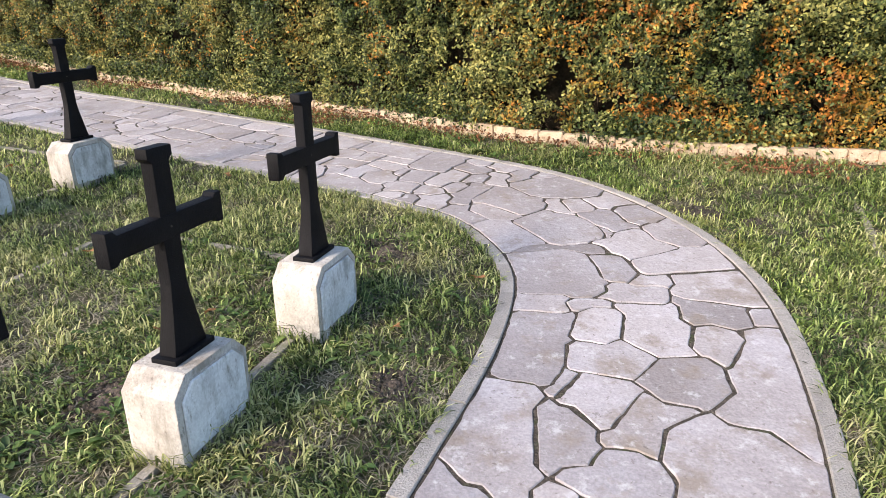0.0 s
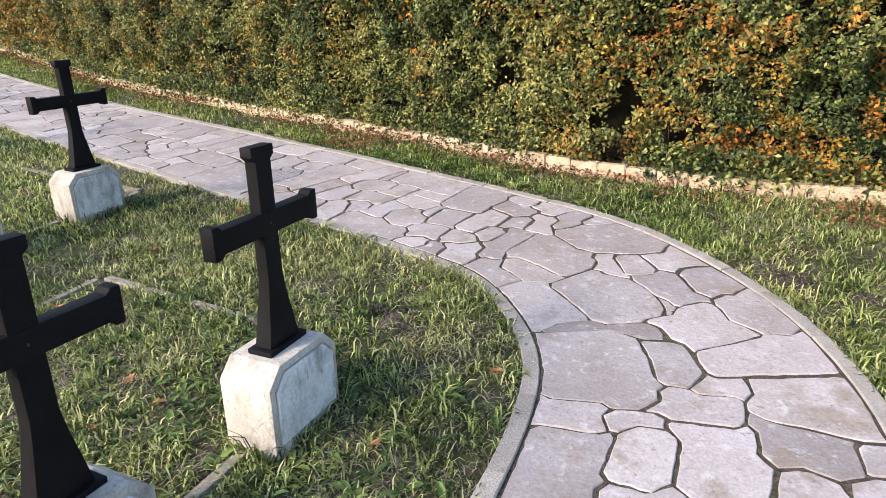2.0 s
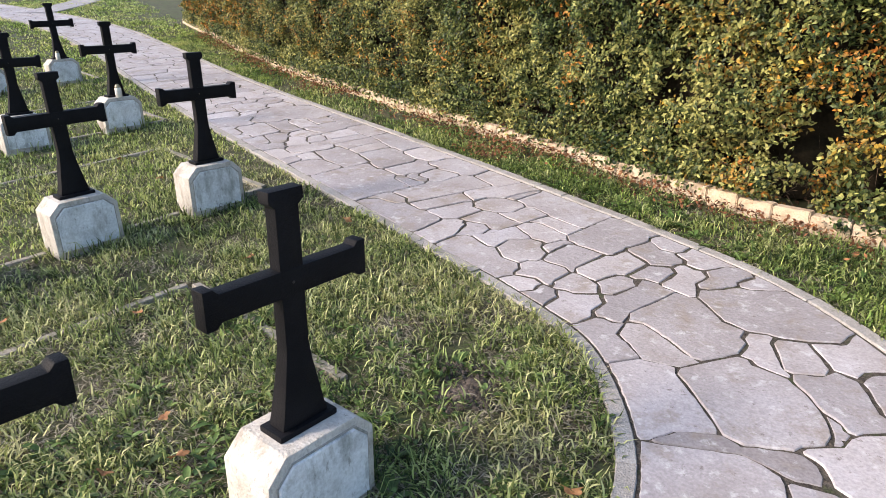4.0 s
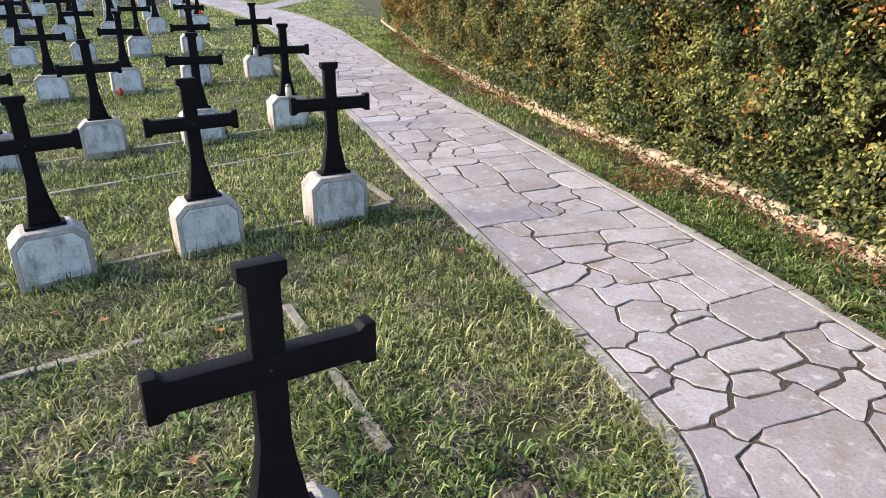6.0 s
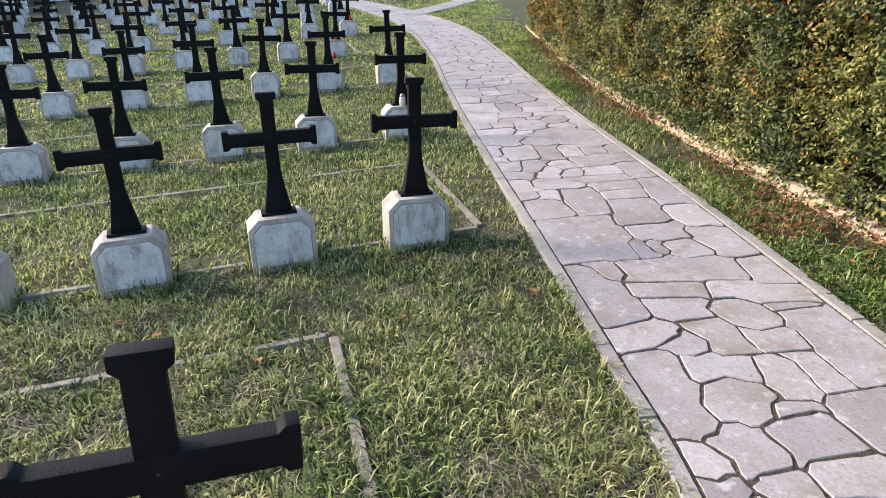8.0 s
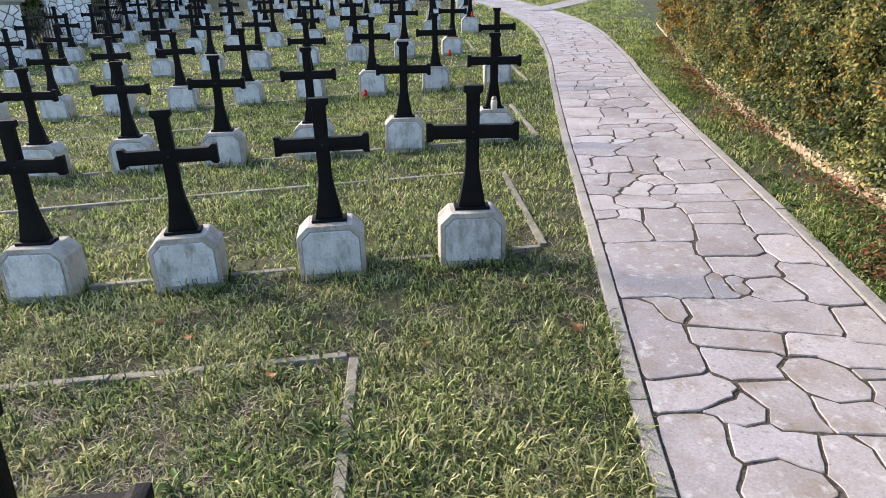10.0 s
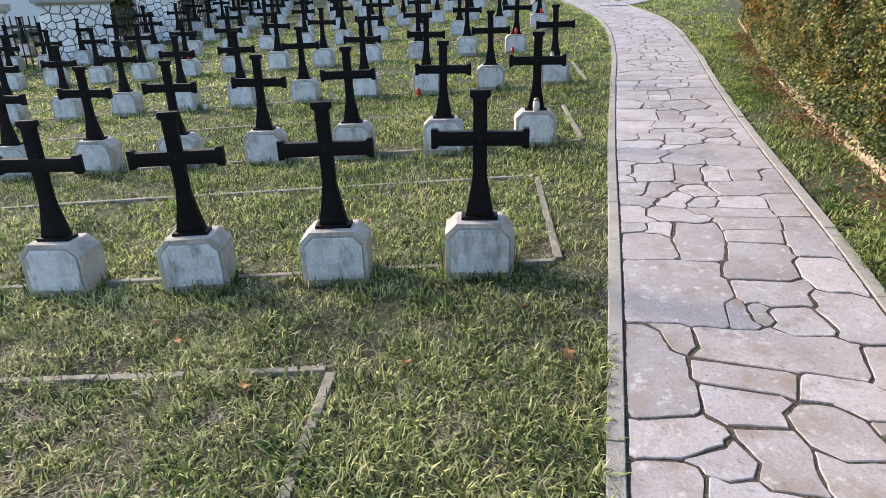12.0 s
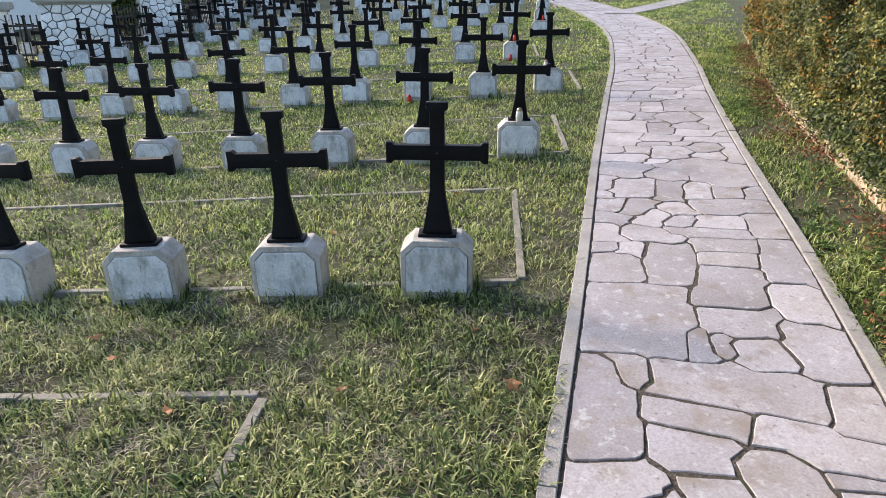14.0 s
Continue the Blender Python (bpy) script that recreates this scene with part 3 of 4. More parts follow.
def marker(name, label):
    """A black cross on a chamfered concrete plinth with a sunken panel; its front looks along -y, its base stands at z 0."""
    root = tagged(new(name), label, "grave marker", "grave crosses")
    c = 0.062
    out = [(-W / 2, -0.12), (W / 2, -0.12), (W / 2, H - c), (W / 2 - c, H), (-W / 2 + c, H), (-W / 2, H - c)]
    plinth = part("plinth", prism(out, -D / 2, D / 2, 0.006), PLINTH, root, "pale concrete plinth with chamfered shoulders")
    e, b = 0.022, 0.05
    rim = []
    bm = bmesh.new()
    inner = [(-W / 2 + e, 0.01), (W / 2 - e, 0.01), (W / 2 - e, H - c - 0.012), (W / 2 - c - 0.012, H - e), (-W / 2 + c + 0.012, H - e), (-W / 2 + e, H - c - 0.012)]
    scaled = lambda f: [(x * f, 0.012 + (z - 0.012) * f) for x, z in inner]
    groove = bmesh.new()
    bands = [[groove.verts.new((x, y, z)) for x, z in scaled(f)] for f, y in ((0.99, -D / 2 - 0.001), (0.98, -D / 2 - 0.0035), (0.968, -D / 2 - 0.0015), (0.955, -D / 2 - 0.001))]
    for p, q in zip(bands, bands[1:]):
        for i in range(6):
            groove.faces.new((p[i], p[(i + 1) % 6], q[(i + 1) % 6], q[i]))
    bmesh.ops.recalc_face_normals(groove, faces=groove.faces)
    part("panel_rim", groove, RIM, plinth, "grimy rounded rim round the panel")
    for f, y in ((0.958, -D / 2 - 0.0005), (0.953, -D / 2 - 0.006), (0.940, -D / 2 - 0.008)):
        rim.append([bm.verts.new((x, y, z)) for x, z in scaled(f)])
    for p, q in zip(rim, rim[1:]):
        for i in range(6):
            bm.faces.new((p[i], p[(i + 1) % 6], q[(i + 1) % 6], q[i]))
    bm.faces.new(rim[-1])
    bmesh.ops.recalc_face_normals(bm, faces=bm.faces)
    part("panel", bm, PANEL, plinth, "smooth greyish white panel on the front")
    z0 = H
    plate = [(-0.098, z0 - 0.002), (0.098, z0 - 0.002), (0.098, z0 + 0.018), (-0.098, z0 + 0.018)]
    part("foot_plate", prism(plate, -0.048, 0.048, 0.004), BLACK, root)
    half, top = 0.036, z0 + 0.681
    outline = [(-0.078, z0 + 0.018), (0.078, z0 + 0.018), (0.070, z0 + 0.05), (0.045, z0 + 0.19), (half + 0.001, z0 + 0.25), (half, top - 0.045), (0.053, top - 0.032),
               (0.053, top), (-0.053, top), (-0.053, top - 0.032), (-half, top - 0.045), (-half - 0.001, z0 + 0.25), (-0.045, z0 + 0.19), (-0.070, z0 + 0.05)]
    bm = prism(outline, -0.022, 0.022, 0.004)
    for v in bm.verts:
        if v.co.z < z0 + 0.22:
            v.co.y *= 1 + 0.55 * (z0 + 0.22 - v.co.z) / 0.22
    part("shaft", bm, BLACK, root)
    zc, h, r = z0 + 0.435, 0.037, 0.2525
    bar = [(-r, zc - 0.052), (-r + 0.028, zc - 0.052), (-r + 0.042, zc - h), (r - 0.042, zc - h), (r - 0.028, zc - 0.052), (r, zc - 0.052),
           (r, zc + 0.052), (r - 0.028, zc + 0.052), (r - 0.042, zc + h), (-r + 0.042, zc + h), (-r + 0.028, zc + 0.052), (-r, zc + 0.052)]
    part("crossbar", prism(bar, -0.0245, 0.0245, 0.004), BLACK, root)
    rivet = bmesh.new()
    bmesh.ops.create_uvsphere(rivet, u_segments=8, v_segments=5, radius=0.004, matrix=pose(0, -0.0245, zc - 0.0))
    part("rivet", rivet, IRON, root, "small worn rivet")
    return root


GRAVES = []
# the graves nearest the walk, by row and place in the row: poses fitted to the camera's view
VIEW_FITTED = {(0, 0): (-0.559, 2.610, 0.195, 0.4, 1.2, 3.6), (0, 1): (-0.868, 1.888, 0.143, 0.5, 1.6, 2.9), (1, 0): (-2.578, 4.606, 0.335, 0.9, 0.4, 0.9),
            (1, 1): (-2.887, 3.872, 0.286, 1.2, -1.0, 2.9), (1, 2): (-3.186, 3.120, 0.247, 1.9, -1.3, 5.9)}


def graves():
    label = "black wooden cross on a whitewashed concrete plinth in grass"
    first = None
    r = random.Random(5)
    for k, (n, u0) in enumerate(GRAVE_ROWS):
        for j in range(18 if k > 1 else 12):
            u = u0 - ROW_STEP[k] * j + r.uniform(-0.02, 0.02)
            if u < -9:
                continue
            x, y = plan(n + r.uniform(-0.02, 0.02), u)
            z = float(slope(x, y)) + 0.02 + r.uniform(-0.018, 0.015)
            lean, sway, turn = r.uniform(-1, 2), r.uniform(-1.2, 1.2), r.uniform(-2, 2)
            if (k, j) in VIEW_FITTED:
                x, y, z, lean, sway, turn = VIEW_FITTED[(k, j)]
            m = pose(x, y, z, lean, sway, math.degrees(ROW_TURN) + turn)
            if first is None:
                first = marker("grave_marker", label)
                first.matrix_basis = m
            else:
                copy_thing(first, m)
            GRAVES.append((x, y, z, k, j))


graves()

# thin concrete edging round the plots


def edging():
    r = random.Random(9)

    def bar(parent, p, q):
        d = q - p
        length = float(np.hypot(*d))
        n = max(1, round(length / 1.0))
        for i in range(n):
            a, b = p + d * (i / n), p + d * ((i + 1) / n)
            mid = (a + b) / 2
            za, zb = float(slope(*a)), float(slope(*b))
            tilt = math.degrees(math.atan2(zb - za, length / n))
            ob = part("edging_bar", EDGE_MESH, None, parent)
            ob.matrix_basis = pose(mid[0], mid[1], (za + zb) / 2 + 0.002 + r.uniform(-0.006, 0.006), 0, -tilt, math.degrees(math.atan2(d[1], d[0])) + r.uniform(-0.4, 0.4)) @ Matrix.Diagonal((length / n * 0.994, 1, 1, 1))

    bm = box((1, 0.045, 0.08), (0, 0, -0.035), 0.004, 1)
    EDGE_MESH = bpy.data.meshes.new("edging_bar")
    bm.to_mesh(EDGE_MESH)
    bm.free()
    EDGE_MESH.materials.append(STRIP)
    for k, (n, u0) in enumerate(GRAVE_ROWS[:8]):
        root = tagged(new("plot_edging"), "thin weathered concrete edging sunk in the grass", "lawn edging", "plot edgings")
        end = u0 - STEP * 11
        for line in (n + 0.02, n + 1.66):
            bar(root, plan(line, u0 + (0.42 if k or line > n + 1 else 0.0)), plan(line, end))
        bar(root, plan(n + (0.05 if k else 0.42), u0 + 0.445), plan(n + 1.63, u0 + 0.445))
    root = tagged(new("lawn_edging"), "old concrete edging half sunk in the verge", "lawn edging")
    bar(root, np.array((2.66, 4.05)), np.array((2.0, 2.4)))


edging()

# ---- grave lanterns ----


def lantern(kind, at, size=1.0):
    glass = GLASS_WHITE if kind == "white" else GLASS_RED
    root = tagged(new("grave_lantern"), f"small {kind} glass grave lantern with a lid", "lantern", "grave lanterns")
    part("jar", lathe([(0.026, 0), (0.031, 0.004), (0.033, 0.05), (0.030, 0.085), (0.024, 0.095)]), glass, root)
    part("lid", lathe([(0.026, 0.095), (0.027, 0.105), (0.018, 0.120), (0.006, 0.128)]), LID if kind == "white" else GLASS_RED, root)
    root.matrix_basis = Matrix.Translation(at) @ Matrix.Scale(size, 4)


def lanterns():
    lookup = {(k, j): (x, y, z) for x, y, z, k, j in GRAVES}
    front = -N
    for kind, row, col, du, dn, up in (("white", 2, 0, 0.0, 0.075, 1), ("white", 3, 0, -0.05, 0.075, 1), ("red", 3, 2, -0.1, 0.16, 0), ("red", 4, 0, 0.0, 0.07, 1),
                                       ("red", 4, 0, -0.06, 0.17, 0), ("red", 5, 0, 0.04, 0.07, 1), ("red", 4, 7, 0.05, 0.07, 1), ("white", 3, 6, 0.3, 0.05, 0)):
        x, y, z = lookup[(row, col)]
        p = np.array((x, y)) + front * dn + U * du
        lantern(kind, (p[0], p[1], z + H - 0.001 if up else float(slope(*p)) - 0.01), 0.95 if row == 2 else 0.85)


lanterns()

# ---- hedge border ----


def border():
    root = tagged(new("hedge_border"), "low row of cream concrete blocks edging the hedge", "garden border")
    meshes = []
    for k in range(6):
        bm = box((0.205, 0.075, 0.22), (0, 0, 0.0), 0.006, 2)
        for v in bm.verts:
            v.co += 0.004 * Vector(noise.noise_vector(v.co * 14 + Vector((k * 5, 0, 0))))
        me = bpy.data.meshes.new("border_block")
        bm.to_mesh(me)
        bm.free()
        me.materials.append(BLOCK)
        meshes.append(me)
    s = 6.5
    k = 0
    while s < BORDER_ALONG[-1] - 0.3:
        x, y = np.interp(s + 0.105, BORDER_ALONG, BORDER[:, 0]), np.interp(s + 0.105, BORDER_ALONG, BORDER[:, 1])
        x2, y2 = np.interp(s + 0.2, BORDER_ALONG, BORDER[:, 0]), np.interp(s + 0.2, BORDER_ALONG, BORDER[:, 1])
        a = math.degrees(math.atan2(y2 - y, x2 - x))
        ob = part("border_block", meshes[k % 6], None, root)
        ob.matrix_basis = pose(float(x), float(y), float(slope(x, y)) - 0.02 + random.uniform(-0.009, 0.009), random.uniform(-3, 3), random.uniform(-1.2, 1.2), a + random.uniform(-1.5, 1.5))
        s += 0.21
        k += 1


border()

# ---- hedge ----
HEDGE_TOP = 2.3


def hedge_frame(s):
    x, y = np.interp(s, BORDER_ALONG, BORDER[:, 0]), np.interp(s, BORDER_ALONG, BORDER[:, 1])
    x2, y2 = np.interp(s + 0.3, BORDER_ALONG, BORDER[:, 0]), np.interp(s + 0.3, BORDER_ALONG, BORDER[:, 1])
    tx, ty = x2 - x, y2 - y
    d = np.hypot(tx, ty) + 1e-9
    return x, y, ty / d, -tx / d   # place and the way into the hedge


def hedge_front(s, h):
    """How far behind the border the leafy front stands, at a height: a soft belly with lumps."""
    lump = 0.13 * (lattice_noise(s, h, 0.5, 21) - 0.5) + 0.24 * (lattice_noise(s, h, 0.17, 22) - 0.5) + 0.12 * (lattice_noise(s, h, 0.07, 23) - 0.5)
    return 0.09 - 0.15 * np.sin(np.clip(h / HEDGE_TOP * 0.8, 0, 1) * np.pi) + lump


def hedge():
    root = tagged(new("hedge"), "tall dense clipped hedge with small dark leaves turning orange", "hedge")
    s_end = BORDER_ALONG[-1] - 0.4
    # core sheet behind the leaves; its near-black colour stands for the hedge's inner shade
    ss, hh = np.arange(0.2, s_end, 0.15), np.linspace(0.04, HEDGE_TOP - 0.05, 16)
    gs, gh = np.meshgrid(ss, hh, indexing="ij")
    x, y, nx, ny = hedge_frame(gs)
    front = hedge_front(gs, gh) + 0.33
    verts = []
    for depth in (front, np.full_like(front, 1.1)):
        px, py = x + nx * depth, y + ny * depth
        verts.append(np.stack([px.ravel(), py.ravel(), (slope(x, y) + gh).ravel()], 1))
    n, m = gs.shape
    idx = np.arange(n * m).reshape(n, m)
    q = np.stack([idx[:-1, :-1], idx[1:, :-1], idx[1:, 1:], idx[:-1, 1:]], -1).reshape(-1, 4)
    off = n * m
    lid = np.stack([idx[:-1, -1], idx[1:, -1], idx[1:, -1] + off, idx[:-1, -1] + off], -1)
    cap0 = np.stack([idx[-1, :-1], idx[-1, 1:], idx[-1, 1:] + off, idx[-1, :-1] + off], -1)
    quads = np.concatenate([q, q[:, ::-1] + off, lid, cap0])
    part("woody_core", tri_mesh("woody_core", np.concatenate(verts), np.concatenate([quads[:, [0, 1, 2]], quads[:, [0, 2, 3]]]), SHADE_CORE), None, root, "near-black sheet standing for the shade inside the hedge")

    def leaves(name, count, s0, s1, size, mat, keep, label, seed, h0=0.06):
        g = np.random.default_rng(seed)
        s, h = g.uniform(s0, s1, count), h0 + (HEDGE_TOP - h0) * g.random(count)
        gap = lattice_noise(s, h, 0.13, 31) * 0.65 + lattice_noise(s, h, 0.31, 32) * 0.35
        ok = (gap > 0.285) & keep(s, h, g.random(count))
        s, h = s[ok], h[ok]
        k = len(s)
        x, y, nx, ny = hedge_frame(s)
        # sprigs: leaves stand in short rows of six
        j = np.arange(k) // 6 * 6
        run = (np.arange(k) % 6 - 2.5) * 0.015
        tilt = g.uniform(-0.5, 3.6, k)[j]
        s, h = s[j] + run * np.cos(tilt) + g.normal(0, 0.006, k), np.clip(h[j] + run * np.sin(tilt) + g.normal(0, 0.006, k), 0.05, HEDGE_TOP)
        x, y, nx, ny = hedge_frame(s)
        depth = hedge_front(s, h) + np.abs(g.normal(0, 0.07, k))[j] - run * 0.5 + 0.4 * np.abs(g.normal(0, 0.085, k)) + 0.05 * (lattice_noise(s, h, 0.09, 33) - 0.5)
        top = h > HEDGE_TOP - 0.15
        depth = np.where(top, depth + g.random(k) * 0.9, depth)
        c = np.stack([x + nx * depth, y + ny * depth, slope(x, y) + h], 1)
        return leaf_mesh(name, c, np.stack([-nx, -ny, np.full(k, 0.5)], 1), size, mat, g, root, label)

    orange = lambda s, h: np.clip(0.22 + 0.55 * np.clip((12.4 - s) / 3.2, 0, 1), 0, 1) * np.clip((lattice_noise(s, h, 0.30, 41) * 0.65 + lattice_noise(s, h, 0.11, 42) * 0.35 - 0.42) * 6, 0, 1)
    near = (7.4, 20.5)
    far = (20.5, s_end)
    leaves("green_leaves", 300000, *near, 0.0165, LEAF_GREEN, lambda s, h, r: r > orange(s, h), "small glossy dark green leaves", 51)
    leaves("autumn_leaves", 300000, *near, 0.0165, LEAF_GOLD, lambda s, h, r: r < orange(s, h), "orange and red autumn leaves", 52)
    leaves("far_leaves", 45000, *far, 0.024, LEAF_GREEN, lambda s, h, r: r > 0.3, "", 53)
    leaves("far_autumn_leaves", 45000, *far, 0.024, LEAF_GOLD, lambda s, h, r: r < 0.3 + 0.4 * (s > 20), "", 60)
    g = np.random.default_rng(57)
    k = 52000
    s = g.uniform(4.5, s_end, k)
    s = s[g.random(k) < np.clip(lattice_noise(s, s * 0 + 3.0, 0.45, 58) * 2.2 - 0.95 + 0.6 * (s > 14) + 0.7 * (s > 16), 0, 1)]
    k = len(s)
    x, y, nx, ny = hedge_frame(s)
    d, h = g.uniform(-0.07, 0.16, k), 0.05 + 0.22 * g.random(k) ** 1.3
    leaf_mesh("trailing_leaves", np.stack([x + nx * d, y + ny * d, slope(x, y) + h], 1), np.stack([-nx, -ny, np.full(k, 0.8)], 1), 0.019, LEAF_GREEN, g, root, "sprays trailing over the border")
    leaves("side_leaves", 14000, 0.3, 7.4, 0.03, LEAF_GREEN, lambda s, h, r: r > 0.2, "", 54)
    # clipped top
    g = np.random.default_rng(59)
    k = 16000
    s = g.uniform(0.3, s_end, k)
    x, y, nx, ny = hedge_frame(s)
    d = g.uniform(0.0, 1.15, k)
    leaf_mesh("top_leaves", np.stack([x + nx * d, y + ny * d, slope(x, y) + HEDGE_TOP - 0.02 + g.normal(0, 0.04, k)], 1), np.tile((0.0, 0.0, 1.5), (k, 1)), 0.034, LEAF_GREEN, g, root, "")
    # end of the hedge, far off
    g = np.random.default_rng(55)
    k = 9000
    x, y, nx, ny = hedge_frame(np.full(k, s_end))
    d, h = g.random(k) * 1.1, g.random(k) * HEDGE_TOP
    push = g.normal(0, 0.08, k)
    c = np.stack([x + nx * d - ny * push, y + ny * d + nx * push, slope(x, y) + h], 1)
    leaf_mesh("end_leaves", c, np.stack([-ny, nx, np.full(k, 0.5)], 1), 0.03, LEAF_GREEN, g, root, "")
    # bare twigs poking out low down
    g = np.random.default_rng(56)
    k = 900
    s = g.uniform(5.5, 17, k)
    x, y, nx, ny = hedge_frame(s)
    h = 0.05 + 0.35 * g.random(k) ** 1.5
    d = hedge_front(s, h) + 0.08
    a = np.stack([x + nx * d, y + ny * d, slope(x, y) + h], 1)
    way = np.stack([-nx * 0.6 + g.normal(0, 0.5, k), -ny * 0.6 + g.normal(0, 0.5, k), g.normal(-0.1, 0.4, k)], 1)
    way /= np.linalg.norm(way, axis=1)[:, None]
    b = a + way * g.uniform(0.06, 0.22, k)[:, None]
    b[:, 2] = np.maximum(b[:, 2], slope(b[:, 0], b[:, 1]) + 0.01)
    side = np.cross(way, (0, 0, 1.0)) * 0.0025
    up = np.array((0, 0, 0.0035))
    verts = np.stack([a - side, a + side, a + up, b], 1).reshape(-1, 3)
    i = np.arange(k)[:, None] * 4
    part("bare_twig_tangle", tri_mesh("bare_twig_tangle", verts, np.concatenate([i + [0, 1, 3], i + [1, 2, 3], i + [2, 0, 3]]), TWIG), None, root, "bare brown twigs")


def leaf_mesh(name, c, facing, size, mat, g, root, label):
    """Small folded leaves at the places c, which mostly look the way given."""
    k = len(c)
    f = facing / np.linalg.norm(facing, axis=1)[:, None] + g.normal(0, 0.66, (k, 3))
    f /= np.linalg.norm(f, axis=1)[:, None]
    t = np.cross(f, g.normal(0, 1, (k, 3)))
    t /= np.linalg.norm(t, axis=1)[:, None]
    b = np.cross(f, t)
    l = (size * g.uniform(0.6, 1.35, k))[:, None]
    w = l * 0.52
    verts = np.stack([c - t * l, c + b * w + f * w * 0.35, c + t * l, c - b * w + f * w * 0.35], 1).reshape(-1, 3)
    i = np.arange(k)[:, None] * 4
    ob = part(name, tri_mesh(name, verts, np.concatenate([i + [0, 1, 2], i + [0, 2, 3]]), mat), None, root, label)
    return tagged(ob, kind="stuff")


hedge()

# ---- grass, weeds and litter ----


def free_places(count, box_, g, pad=0.012):
    """Random places on the open lawn inside a rectangle of the plan."""
    x, y = g.uniform(box_[0], box_[1], count), g.uniform(box_[2], box_[3], count)
    v = across(x, y)
    ok = ((v < -pad) | (v > 1 + pad)) & (beyond_border(x, y) < -0.03)
    x, y = x[ok], y[ok]
    n, u = x * N[0] + y * N[1], x * U[0] + y * U[1]
    clear = np.ones(len(x), bool)
    for gx, gy, gz, k, j in GRAVES:
        n0, u0 = gx * N[0] + gy * N[1], gx * U[0] + gy * U[1]
        clear &= ~((np.abs(n - n0) < D / 2 + 0.005) & (np.abs(u - u0) < W / 2 + 0.005))
    for n0, u0 in GRAVE_ROWS[:8]:
        near_bar = (u < u0 + 0.47) & ((np.abs(n - n0 - 0.02) < 0.026) | (np.abs(n - n0 - 1.66) < 0.026)) | (np.abs(u - u0 - 0.445) < 0.026) & (n > n0) & (n < n0 + 1.68)
        clear &= ~near_bar | (g.random(len(x)) < 0.09)
    return x[clear], y[clear]


# third patch: bare soil, widened so its dark colour stands for shadow there too
BARE = ((-1.22, 2.10, 0.20), (-0.20, 2.10, 0.10), (-0.31, 3.31, 0.17), (-0.55, 1.74, 0.07), (1.58, 3.78, 0.12), (1.85, 3.6, 0.08))


def bareness(x, y):
    b = np.zeros(len(x))
    for cx, cy, r in BARE:
        d = np.hypot(x - cx, y - cy) / r * (0.7 + 0.6 * lattice_noise(x, y, 0.08, 61))
        b = np.maximum(b, np.clip(1.35 - d, 0, 1))
    return b


def blades(name, count, box_, tall, wide, mat, label, seed, flat=0.0, thin=None, pad=-0.006):
    g = np.random.default_rng(seed)
    x, y = free_places(count, box_, g, pad)
    tuft = lattice_noise(x, y, 0.11, seed + 1) * 0.6 + lattice_noise(x, y, 0.45, 77) * 0.4
    keep = g.random(len(x)) < np.clip(tuft * 2.5 - 0.55, 0.10, 1)
    keep &= g.random(len(x)) > bareness(x, y) * 0.97
    keep &= g.random(len(x)) > np.clip(1 + beyond_border(x, y) / 0.42, 0, 1) * np.clip(lattice_noise(x, y, 0.7, 81) * 2.2 - 0.2, 0.5, 0.95)
    if thin is not None:
        keep &= thin(x, y, g.random(len(x)))
    x, y, tuft = x[keep], y[keep], tuft[keep]
    k = len(x)
    z = ground_height(x, y) - 0.004
    h = tall * g.uniform(0.35, 1.15, k) * (0.45 + 0.9 * tuft)
    a = g.uniform(0, 2 * np.pi, k)
    lean = g.uniform(0.15, 1.7, k) + flat
    way = np.stack([np.cos(a), np.sin(a)], 1)
    w = wide * g.uniform(0.6, 1.3, k)
    sx, sy = -way[:, 1] * w / 2, way[:, 0] * w / 2
    turn = g.normal(0, 0.5, k)
    way2 = np.stack([np.cos(a + turn), np.sin(a + turn)], 1)
    up1, out1 = h * 0.62 / np.sqrt(1 + lean ** 2), h * 0.62 * lean / np.sqrt(1 + lean ** 2)
    lean2 = lean * 2.2 + 0.2
    up2, out2 = h * 0.5 / np.sqrt(1 + lean2 ** 2), h * 0.5 * lean2 / np.sqrt(1 + lean2 ** 2)
    m = np.stack([x + way[:, 0] * out1, y + way[:, 1] * out1, z + up1 + 0.004], 1)
    tip = m + np.stack([way2[:, 0] * out2, way2[:, 1] * out2, up2 * g.uniform(-0.4, 1, k)], 1)
    tip[:, 2] = np.maximum(tip[:, 2], z + 0.004)
    side = np.stack([sx, sy, np.zeros(k)], 1)
    base = np.stack([x, y, z], 1)
    verts = np.stack([base - side * 0.8, base + side * 0.8, m - side, m + side, tip], 1).reshape(-1, 3)
    i = np.arange(k)[:, None] * 5
    me = tri_mesh(name, verts, np.concatenate([i + [0, 1, 3], i + [0, 3, 2], i + [2, 3, 4]]), mat)
    return tagged(new(name, me), label, "grass", kind="stuff")


